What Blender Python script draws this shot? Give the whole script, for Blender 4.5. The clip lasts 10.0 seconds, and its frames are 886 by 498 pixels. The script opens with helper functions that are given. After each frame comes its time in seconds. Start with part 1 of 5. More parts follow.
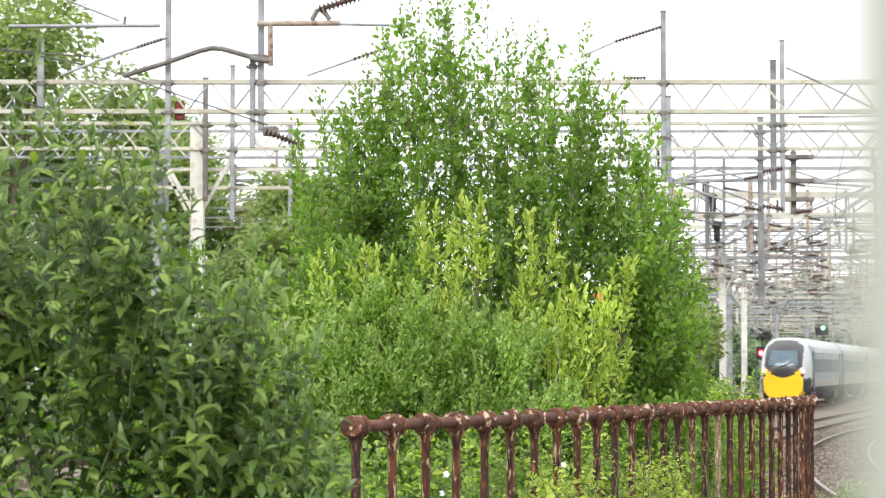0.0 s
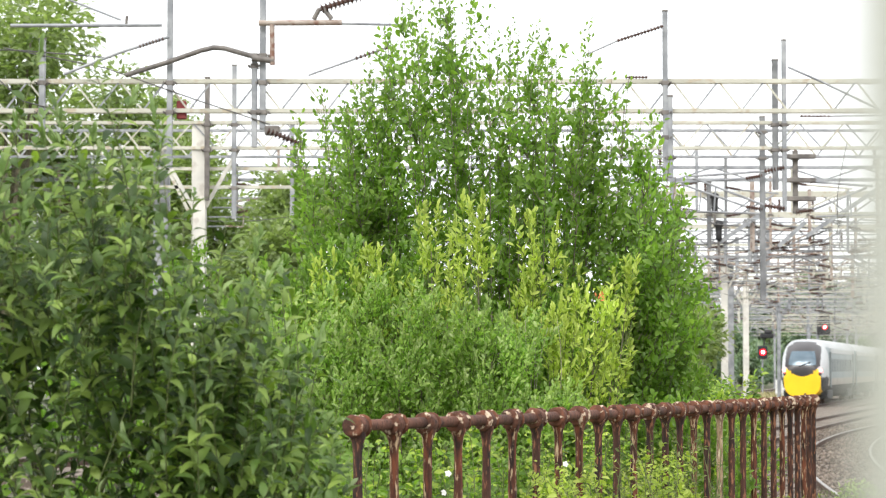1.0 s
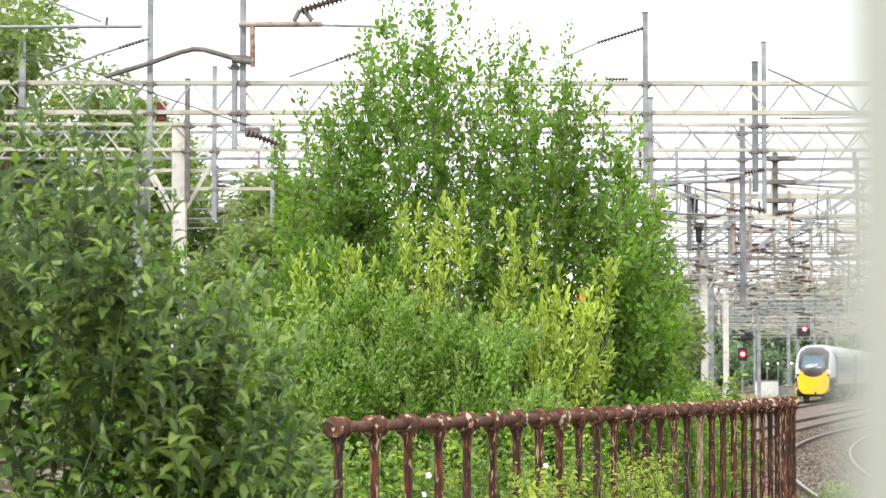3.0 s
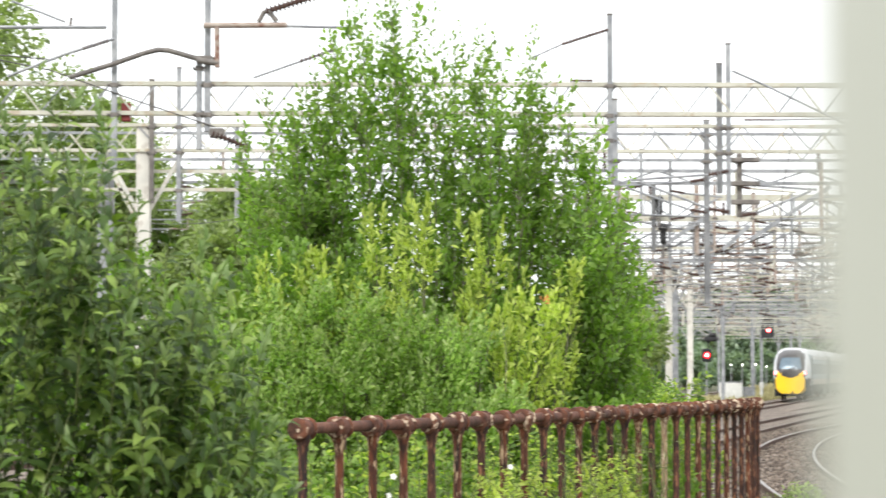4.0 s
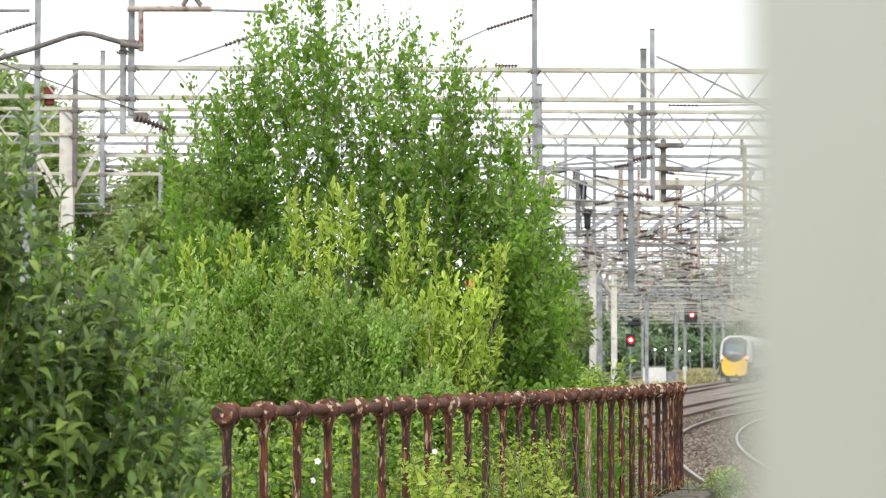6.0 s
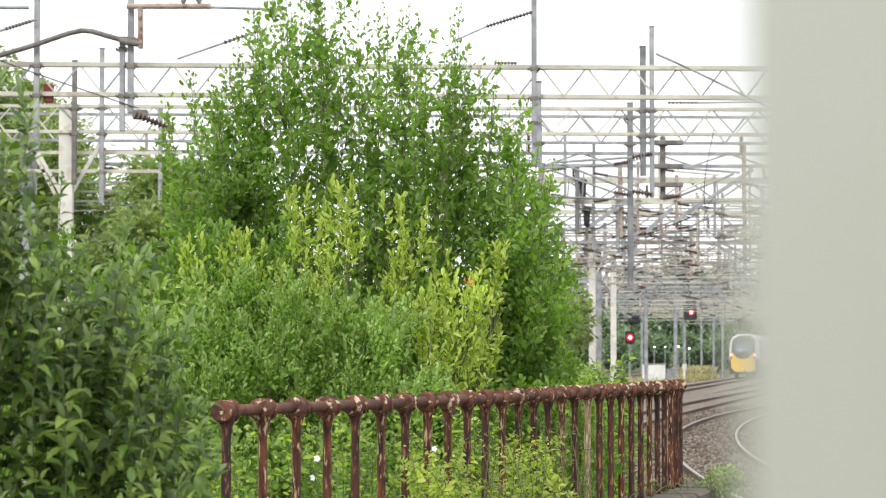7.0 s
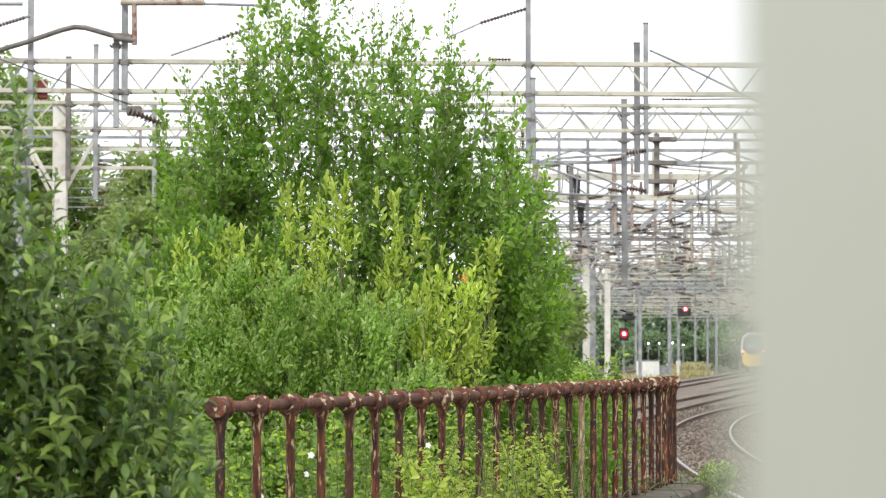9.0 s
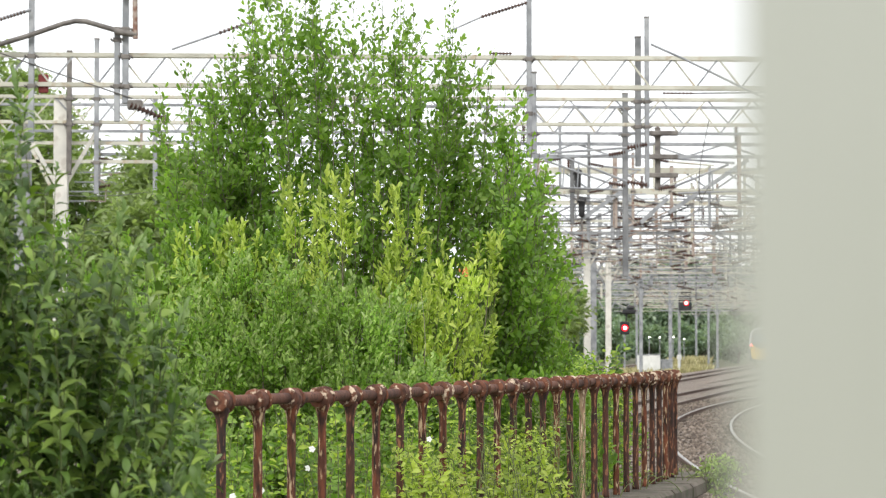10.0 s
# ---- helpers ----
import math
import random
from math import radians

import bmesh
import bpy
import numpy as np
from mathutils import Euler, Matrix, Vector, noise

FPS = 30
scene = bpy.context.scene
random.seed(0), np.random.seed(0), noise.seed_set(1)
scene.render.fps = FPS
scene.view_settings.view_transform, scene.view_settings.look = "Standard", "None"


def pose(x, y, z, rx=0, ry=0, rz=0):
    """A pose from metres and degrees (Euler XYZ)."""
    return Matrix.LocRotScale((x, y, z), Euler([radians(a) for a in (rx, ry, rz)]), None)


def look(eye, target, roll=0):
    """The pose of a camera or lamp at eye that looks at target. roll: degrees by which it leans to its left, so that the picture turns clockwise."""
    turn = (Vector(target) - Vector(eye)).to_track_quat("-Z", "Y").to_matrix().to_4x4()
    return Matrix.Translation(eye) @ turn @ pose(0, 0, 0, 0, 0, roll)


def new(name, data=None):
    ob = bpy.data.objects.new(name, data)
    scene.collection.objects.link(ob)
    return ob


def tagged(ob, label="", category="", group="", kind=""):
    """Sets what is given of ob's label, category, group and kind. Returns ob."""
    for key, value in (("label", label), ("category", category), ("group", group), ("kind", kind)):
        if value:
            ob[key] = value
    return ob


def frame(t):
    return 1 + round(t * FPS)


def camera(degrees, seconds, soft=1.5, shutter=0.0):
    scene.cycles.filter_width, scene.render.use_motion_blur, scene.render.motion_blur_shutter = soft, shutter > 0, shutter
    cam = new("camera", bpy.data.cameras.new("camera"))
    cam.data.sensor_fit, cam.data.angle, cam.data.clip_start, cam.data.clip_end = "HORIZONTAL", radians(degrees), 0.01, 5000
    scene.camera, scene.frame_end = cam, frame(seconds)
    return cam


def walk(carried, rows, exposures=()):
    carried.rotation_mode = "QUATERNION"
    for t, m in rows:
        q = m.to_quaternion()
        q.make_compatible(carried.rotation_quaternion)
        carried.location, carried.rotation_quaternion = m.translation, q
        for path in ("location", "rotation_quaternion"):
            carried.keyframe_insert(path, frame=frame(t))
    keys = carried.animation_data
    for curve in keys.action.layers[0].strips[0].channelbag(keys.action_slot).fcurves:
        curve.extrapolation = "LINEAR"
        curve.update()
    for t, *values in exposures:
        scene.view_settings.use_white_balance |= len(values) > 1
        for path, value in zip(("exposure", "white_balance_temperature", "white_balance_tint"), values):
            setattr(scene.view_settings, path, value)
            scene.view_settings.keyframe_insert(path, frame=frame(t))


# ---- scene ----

# World: rail tops at z = 0, the lens at the origin of x and y, y runs away from it.
EYE = 2.0
cam = camera(19.77, 10.0, soft=1.2, shutter=0.4)
cam.data.dof.use_dof = True
cam.data.dof.focus_distance = 19.0
cam.data.dof.aperture_fstop = 7.8

# seconds, sideways sway in metres, yaw, pitch
ROWS = [
    (0.0, 0.0014, 0.0, 2.712), (0.5, 0.0014, 0.099, 2.682), (1.0, 0.0012, 0.040, 2.698), (1.5, 0.0009, -0.025, 2.712),
    (2.0, 0.0006, -0.147, 2.752), (2.5, 0.0002, -0.271, 2.729), (2.7, 0.0000, -0.318, 2.731), (3.2, -0.0007, -0.50, 2.742),
    (3.8, -0.0017, -0.868, 2.758), (3.9, -0.0020, -0.935, 2.762), (4.0, -0.0022, -1.205, 2.764), (4.1, -0.0024, -1.70, 2.762),
    (4.2, -0.0024, -2.11, 2.758), (4.3, -0.0024, -2.485, 2.754), (4.4, -0.0024, -2.77, 2.75), (4.5, -0.0024, -2.960, 2.744),
    (4.6, -0.0024, -3.04, 2.73), (4.8, -0.0024, -3.035, 2.67), (5.0, -0.0024, -3.018, 2.592), (5.5, -0.0024, -2.924, 2.470),
    (6.2, -0.0024, -2.906, 2.41), (7.0, -0.0024, -2.920, 2.361), (7.5, -0.0024, -2.958, 2.322), (8.0, -0.0024, -2.990, 2.305),
    (8.5, -0.0024, -2.997, 2.283), (9.0, -0.0024, -3.054, 2.283), (9.5, -0.0024, -3.020, 2.244), (10.0, -0.0024, -3.034, 2.147),
]
walk(cam, [(t, pose(x, 0, EYE, 90 + pitch, 0, yaw)) for t, x, yaw, pitch in ROWS], [(0.0, 0.66), (3.8, 0.65), (5.0, 0.49), (10.0, 0.44)])

# ---- light: a bright overcast sky ----
world = bpy.data.worlds.new("overcast_sky")
scene.world = world
world.use_nodes = True
wn, wl = world.node_tree.nodes, world.node_tree.links
wn.clear()
w_out, w_bg, w_sky, w_mix = (wn.new(k) for k in ("ShaderNodeOutputWorld", "ShaderNodeBackground", "ShaderNodeTexSky", "ShaderNodeMix"))
w_sky.sky_type, w_sky.sun_disc = "NISHITA", False
w_sky.sun_elevation, w_sky.sun_rotation = radians(42), radians(201)
w_mix.data_type = "RGBA"
w_mix.inputs[0].default_value = 0.93
w_mix.inputs[7].default_value = (9.6, 9.75, 9.9, 1)
w_bg.inputs[1].default_value = 0.115
wl.new(w_sky.outputs[0], w_mix.inputs[6])
wl.new(w_mix.outputs[2], w_bg.inputs[0])
wl.new(w_bg.outputs[0], w_out.inputs[0])
sun = new("sun", bpy.data.lights.new("sun", "SUN"))
sun.data.energy, sun.data.angle, sun.data.color = 1.8, radians(25), (1.0, 0.97, 0.92)
sun.matrix_basis = look((-25, -45, 62), (0, 20, 0))


# ---- materials ----
def ramp(nt, fac, stops):
    n = nt.nodes.new("ShaderNodeValToRGB")
    while len(n.color_ramp.elements) < len(stops):
        n.color_ramp.elements.new(0.5)
    for e, (p, c) in zip(n.color_ramp.elements, stops):
        e.position, e.color = p, (*c, 1)
    nt.links.new(fac, n.inputs[0])
    return n.outputs[0]


def noise_of(nt, scale, detail=4, stretch=(1, 1, 1)):
    tc, mp, n = nt.nodes.new("ShaderNodeTexCoord"), nt.nodes.new("ShaderNodeMapping"), nt.nodes.new("ShaderNodeTexNoise")
    mp.inputs["Scale"].default_value = stretch
    n.inputs["Scale"].default_value, n.inputs["Detail"].default_value = scale, detail
    info, far = nt.nodes.new("ShaderNodeObjectInfo"), nt.nodes.new("ShaderNodeVectorMath")
    far.operation = "SCALE"
    far.inputs[0].default_value = (37.0, 23.0, 51.0)
    nt.links.new(info.outputs["Random"], far.inputs["Scale"])
    nt.links.new(far.outputs[0], mp.inputs["Location"])
    nt.links.new(tc.outputs["Object"], mp.inputs[0])
    nt.links.new(mp.outputs[0], n.inputs[0])
    return n.outputs["Fac"]


def surface(name, dark, light, scale=6.0, rough=0.7, metal=0.0, bump=0.3, stretch=(1, 1, 1), third=None, coarse=None):
    """A worn surface: two colours by a coarse noise, a third in spots by a fine one, with relief."""
    m = bpy.data.materials.new(name)
    m.use_nodes = True
    nt = m.node_tree
    b = nt.nodes["Principled BSDF"]
    a = noise_of(nt, scale, 5, stretch)
    colour = ramp(nt, a, [(0.35, dark), (0.65, light)])
    fine = noise_of(nt, coarse or scale * 7, 6, stretch)
    if third:
        mix = nt.nodes.new("ShaderNodeMix")
        mix.data_type = "RGBA"
        r = ramp(nt, fine, [(0.55, (0, 0, 0)), (0.64, (1, 1, 1))])
        nt.links.new(r, mix.inputs[0])
        nt.links.new(colour, mix.inputs[6])
        mix.inputs[7].default_value = (*third, 1)
        colour = mix.outputs[2]
    nt.links.new(colour, b.inputs["Base Color"])
    b.inputs["Roughness"].default_value, b.inputs["Metallic"].default_value = rough, metal
    if bump:
        bp = nt.nodes.new("ShaderNodeBump")
        bp.inputs["Strength"].default_value, bp.inputs["Distance"].default_value = bump, 0.01
        nt.links.new(fine, bp.inputs["Height"])
        nt.links.new(bp.outputs[0], b.inputs["Normal"])
    return m


def leaf_material(name, dark, mid, light, gloss=0.45, thin=0.35):
    """A leaf: colour differs leaf by leaf, light passes through."""
    m = bpy.data.materials.new(name)
    m.use_nodes = True
    nt = m.node_tree
    b, out = nt.nodes["Principled BSDF"], nt.nodes["Material Output"]
    geo = nt.nodes.new("ShaderNodeNewGeometry")
    c = ramp(nt, geo.outputs["Random Per Island"], [(0.0, dark), (0.55, mid), (1.0, light)])
    patch = noise_of(nt, 1.6, 2)
    hue = nt.nodes.new("ShaderNodeHueSaturation")
    mr = nt.nodes.new("ShaderNodeMapRange")
    mr.inputs["From Min"].default_value, mr.inputs["From Max"].default_value = 0.3, 0.7
    mr.inputs["To Min"].default_value, mr.inputs["To Max"].default_value = 0.76, 1.26
    nt.links.new(patch, mr.inputs[0])
    nt.links.new(mr.outputs[0], hue.inputs["Value"])
    nt.links.new(c, hue.inputs["Color"])
    nt.links.new(hue.outputs[0], b.inputs["Base Color"])
    b.inputs["Roughness"].default_value = gloss
    tr, mx = nt.nodes.new("ShaderNodeBsdfTranslucent"), nt.nodes.new("ShaderNodeMixShader")
    warm = nt.nodes.new("ShaderNodeMix")
    warm.data_type, warm.blend_type = "RGBA", "MULTIPLY"
    warm.inputs[0].default_value = 1.0
    warm.inputs[7].default_value = (1.4, 1.62, 0.65, 1)
    nt.links.new(hue.outputs[0], warm.inputs[6])
    nt.links.new(warm.outputs[2], tr.inputs["Color"])
    mx.inputs[0].default_value = thin
    nt.links.new(b.outputs[0], mx.inputs[1])
    nt.links.new(tr.outputs[0], mx.inputs[2])
    nt.links.new(mx.outputs[0], out.inputs["Surface"])
    return m


def glow(name, colour, strength):
    m = bpy.data.materials.new(name)
    m.use_nodes = True
    b = m.node_tree.nodes["Principled BSDF"]
    b.inputs["Base Color"].default_value = (*colour, 1)
    b.inputs["Emission Color"].default_value = (*colour, 1)
    b.inputs["Emission Strength"].default_value = strength
    return m


RUST = surface("rusted_iron", (0.06, 0.025, 0.017), (0.16, 0.067, 0.042), 9, 0.85, 0.0, 0.6, (1, 1, 0.5), (0.045, 0.02, 0.014))
COLLAR = surface("flaking_collar", (0.05, 0.02, 0.012), (0.17, 0.062, 0.033), 18, 0.88, 0.0, 1.0, (1, 1, 1), (0.58, 0.46, 0.34), 26)
FLAKE = surface("rust_with_flaking_paint", (0.022, 0.011, 0.008), (0.19, 0.058, 0.026), 24, 0.88, 0.0, 1.0, (1.4, 1.4, 0.3), (0.52, 0.37, 0.23), 42)
FLAKE_PALE = surface("pale_flaking_paint", (0.12, 0.05, 0.03), (0.5, 0.36, 0.22), 24, 0.88, 0.0, 1.0, (1.4, 1.4, 0.25), (0.70, 0.58, 0.42), 40)
FLAKE_DARK = surface("dark_rust", (0.022, 0.013, 0.011), (0.095, 0.036, 0.022), 20, 0.88, 0.0, 1.0, (1.3, 1.3, 0.3), (0.30, 0.13, 0.07), 42)
CONCRETE = surface("weathered_concrete", (0.075, 0.06, 0.046), (0.15, 0.125, 0.1), 4, 0.95, 0, 0.9, third=(0.07, 0.08, 0.04), coarse=18)
CREAM = surface("cream_paint", (0.475, 0.49, 0.41), (0.515, 0.525, 0.445), 5, 0.55, 0, 0.05)
STEEL = surface("galvanised_steel", (0.21, 0.22, 0.235), (0.36, 0.37, 0.38), 3, 0.55, 0.2, 0.1)
BOOM = surface("pale_painted_steel", (0.42, 0.41, 0.34), (0.56, 0.55, 0.47), 1.2, 0.6, 0.0, 0.1, third=(0.42, 0.36, 0.27), coarse=5)
RUSTY = surface("rust_streaked_steel", (0.25, 0.18, 0.145), (0.46, 0.41, 0.36), 2.5, 0.8, 0, 0.3, third=(0.2, 0.10, 0.07), coarse=6)
GREY_STEEL = surface("weathered_grey_steel", (0.13, 0.135, 0.14), (0.24, 0.245, 0.25), 3, 0.65, 0.1, 0.15)
DARK_STEEL = surface("grimy_steel", (0.11, 0.10, 0.095), (0.22, 0.20, 0.18), 4, 0.7, 0.2, 0.2)
PALE_COL = surface("weathered_pale_column", (0.50, 0.49, 0.45), (0.68, 0.66, 0.6), 1.5, 0.75, 0, 0.15, third=(0.5, 0.47, 0.42), coarse=3)
INSUL = surface("brown_porcelain", (0.06, 0.035, 0.03), (0.11, 0.06, 0.045), 8, 0.25, 0, 0)
RED_PAINT = surface("faded_red_paint", (0.19, 0.025, 0.025), (0.28, 0.045, 0.04), 4, 0.6, 0, 0.1)
WIRE = surface("copper_wire_dark", (0.10, 0.10, 0.10), (0.18, 0.17, 0.16), 4, 0.5, 0.5, 0)
BALLAST = surface("ballast", (0.105, 0.08, 0.062), (0.20, 0.158, 0.125), 0.7, 0.95, 0, 1.0, third=(0.38, 0.33, 0.28), coarse=11)
STONE = leaf_material("ballast_stone", (0.048, 0.035, 0.027), (0.12, 0.092, 0.07), (0.25, 0.205, 0.165), 0.9, 0.0)
SOIL = surface("weedy_ground", (0.05, 0.06, 0.025), (0.13, 0.12, 0.07), 0.3, 0.95, 0, 0.6, third=(0.05, 0.09, 0.02), coarse=3)
RAIL_TOP = surface("polished_rail_head", (0.30, 0.28, 0.26), (0.42, 0.40, 0.38), 2, 0.28, 0.7, 0)
RAIL_DULL = surface("dull_brown_rail_head", (0.13, 0.10, 0.085), (0.22, 0.18, 0.155), 2, 0.5, 0.3, 0)
RAIL_SIDE = surface("rusty_rail_web", (0.06, 0.035, 0.025), (0.12, 0.07, 0.05), 2, 0.85, 0.1, 0.2)
SLEEPER = surface("concrete_sleeper", (0.18, 0.16, 0.135), (0.3, 0.27, 0.23), 2, 0.9, 0, 0.3)
BARK = surface("grey_bark", (0.10, 0.085, 0.06), (0.24, 0.21, 0.15), 14, 0.9, 0, 0.5)
STEM = surface("green_brown_stem", (0.09, 0.12, 0.035), (0.19, 0.22, 0.08), 14, 0.8, 0, 0.3)
T_WHITE = surface("train_white", (0.50, 0.52, 0.53), (0.60, 0.62, 0.63), 0.8, 0.35, 0, 0)
T_GREY = surface("train_blue_grey", (0.20, 0.26, 0.285), (0.27, 0.33, 0.35), 0.5, 0.45, 0.0, 0)
# tan reflection low on the carriage sides, painted as a beige band
T_BEIGE = surface("train_reflection_band", (0.36, 0.33, 0.29), (0.44, 0.40, 0.36), 0.8, 0.5, 0, 0)
T_DARK = surface("train_underframe", (0.02, 0.022, 0.026), (0.05, 0.05, 0.055), 1.5, 0.7, 0.1, 0.2)
T_YELLOW = surface("train_warning_yellow", (0.88, 0.52, 0.01), (0.95, 0.60, 0.015), 1, 0.4, 0, 0)
T_BLACK = surface("train_black_mask", (0.035, 0.032, 0.035), (0.055, 0.05, 0.05), 1, 0.3, 0, 0)
T_GLASS = surface("train_windscreen", (0.10, 0.15, 0.19), (0.17, 0.22, 0.26), 0.9, 0.25, 0.2, 0)
T_WIN = surface("train_side_glass", (0.07, 0.10, 0.115), (0.10, 0.135, 0.15), 1, 0.45, 0.0, 0)
BLACK = surface("signal_black", (0.012, 0.012, 0.014), (0.03, 0.03, 0.032), 3, 0.6, 0, 0)
WHITE_PAINT = surface("white_paint", (0.6, 0.6, 0.57), (0.75, 0.75, 0.72), 2, 0.6, 0, 0.1)
DEADWOOD = surface("dead_pale_wood", (0.26, 0.23, 0.17), (0.42, 0.38, 0.3), 12, 0.9, 0, 0.3)
WITHERED = surface("withered_orange", (0.45, 0.14, 0.04), (0.6, 0.22, 0.06), 12, 0.8, 0, 0.1)
PETAL = surface("white_petal", (0.75, 0.76, 0.72), (0.85, 0.85, 0.82), 20, 0.6, 0, 0)
RED_GLOW = glow("red_lamp", (1.0, 0.004, 0.02), 2.2)
RED_CORE = glow("red_lamp_filament", (1.0, 0.32, 0.30), 9)
GREEN_CORE = glow("green_lamp_filament", (0.45, 1.0, 0.9), 6)
GREEN_GLOW = glow("green_lamp", (0.01, 0.75, 0.5), 1.6)
WHITE_GLOW = glow("white_lamp", (1.0, 0.97, 0.9), 8)
RED_TAIL = glow("red_tail_lamp", (1.0, 0.12, 0.12), 7)

L_SALLOW = leaf_material("sallow_leaf", (0.115, 0.205, 0.036), (0.18, 0.295, 0.052), (0.265, 0.38, 0.086), 0.42, 0.55)
L_BUSH = leaf_material("light_willow_leaf", (0.14, 0.245, 0.042), (0.24, 0.38, 0.07), (0.37, 0.49, 0.135), 0.45, 0.45)
L_TIP = leaf_material("yellow_green_leaf", (0.225, 0.305, 0.05), (0.36, 0.44, 0.075), (0.50, 0.56, 0.14), 0.45, 0.42)
L_HEDGE = leaf_material("bright_hedge_leaf", (0.065, 0.13, 0.022), (0.19, 0.305, 0.04), (0.43, 0.51, 0.085), 0.45, 0.42)
L_BUDD = leaf_material("buddleja_leaf", (0.024, 0.052, 0.009), (0.088, 0.155, 0.026), (0.24, 0.33, 0.068), 0.55, 0.3)
L_BUDD_TIP = leaf_material("grey_green_young_leaf", (0.11, 0.18, 0.05), (0.17, 0.25, 0.085), (0.28, 0.35, 0.17), 0.6, 0.3)
# trees past the gantries: lightened and desaturated to stand for haze
L_FAR_HAZE = leaf_material("hazed_far_tree_leaf", (0.17, 0.22, 0.095), (0.25, 0.31, 0.14), (0.34, 0.4, 0.2), 0.6, 0.45)
# distant leaves: the bluish-grey paleness of haze is put into the colour
L_WOOD_HAZE = leaf_material("hazed_woodland_leaf", (0.135, 0.2, 0.14), (0.205, 0.275, 0.19), (0.29, 0.355, 0.26), 0.7, 0.3)
L_FRESH = leaf_material("fresh_pale_leaf", (0.20, 0.29, 0.075), (0.28, 0.38, 0.115), (0.40, 0.48, 0.20), 0.45, 0.42)
L_DRY = leaf_material("dull_olive_leaf", (0.10, 0.13, 0.045), (0.16, 0.19, 0.07), (0.26, 0.27, 0.13), 0.6)


# ---- building helpers ----
def part(name, bm, material, parent=None, label="", smooth=False):
    """Links a bmesh as one mesh object under a thing or a part."""
    me = bpy.data.meshes.new(name)
    bm.to_mesh(me)
    bm.free()
    return part_mesh(name, me, material, parent, label, smooth)


def part_mesh(name, me, material, parent=None, label="", smooth=False):
    if material and not me.materials:
        me.materials.append(material)
    if smooth:
        me.shade_smooth()
    ob = new(name, me)
    ob.parent = parent
    if label:
        ob["label"] = label
    return ob


def empty(name, label, category, m=Matrix(), group="", kind=""):
    ob = new(name)
    ob.empty_display_size = 0.2
    ob.matrix_basis = m
    return tagged(ob, label, category, group, kind)


def box(bm, cx, cy, cz, sx, sy, sz, bevel=0.0, m=Matrix()):
    r = bmesh.ops.create_cube(bm, size=1, matrix=m @ Matrix.Translation((cx, cy, cz)) @ Matrix.Diagonal((sx, sy, sz, 1)))
    if bevel:
        es = {e for v in r["verts"] for e in v.link_edges}
        bmesh.ops.bevel(bm, geom=list(es), offset=bevel, segments=1, affect="EDGES")


def bar(bm, a, b, r, sides=6, r2=None):
    """A round bar from a to b."""
    a, b = Vector(a), Vector(b)
    q = (b - a).to_track_quat("Z", "Y").to_matrix().to_4x4()
    bmesh.ops.create_cone(bm, cap_ends=True, segments=sides, radius1=r, radius2=r if r2 is None else r2, depth=(b - a).length,
                          matrix=Matrix.Translation((a + b) / 2) @ q)


def beam(bm, a, b, w, h):
    """A square bar from a to b, w wide and h high."""
    a, b = Vector(a), Vector(b)
    x = (b - a).normalized()
    side = x.cross(Vector((0, 0, 1)))
    side = side.normalized() if side.length > 1e-4 else Vector((0, 1, 0))
    up = side.cross(x)
    m = Matrix((x, side, up)).transposed().to_4x4()
    bmesh.ops.create_cube(bm, size=1, matrix=Matrix.Translation((a + b) / 2) @ m @ Matrix.Diagonal(((b - a).length, w, h, 1)))


def turned(bm, profile, sides, m=Matrix()):
    """A body turned round z from (radius, z) pairs."""
    rings = [[bm.verts.new(m @ Vector((r * math.cos(2 * math.pi * k / sides), r * math.sin(2 * math.pi * k / sides), z))) for k in range(sides)] for r, z in profile]
    for a, b in zip(rings, rings[1:]):
        for k in range(sides):
            bm.faces.new((a[k], a[(k + 1) % sides], b[(k + 1) % sides], b[k]))
    bm.faces.new(rings[0][::-1])
    bm.faces.new(rings[-1])


def tube_mesh(name, lines, sides=5):
    """Tapered tubes along polylines of (point, radius), joined."""
    vs, fs = [], []
    for line in lines:
        base = len(vs)
        pts = [Vector(p) for p, _ in line]
        for i, (p, r) in enumerate(line):
            d = (pts[min(i + 1, len(pts) - 1)] - pts[max(i - 1, 0)]).normalized()
            u = d.cross(Vector((0.31, 0.95, 0.05))).normalized()
            v = d.cross(u)
            for k in range(sides):
                a = 2 * math.pi * k / sides
                vs.append(tuple(pts[i] + r * (math.cos(a) * u + math.sin(a) * v)))
        for i in range(len(line) - 1):
            for k in range(sides):
                a, b = base + i * sides + k, base + i * sides + (k + 1) % sides
                fs.append((a, b, b + sides, a + sides))
    me = bpy.data.meshes.new(name)
    me.from_pydata(vs, [], fs)
    return me


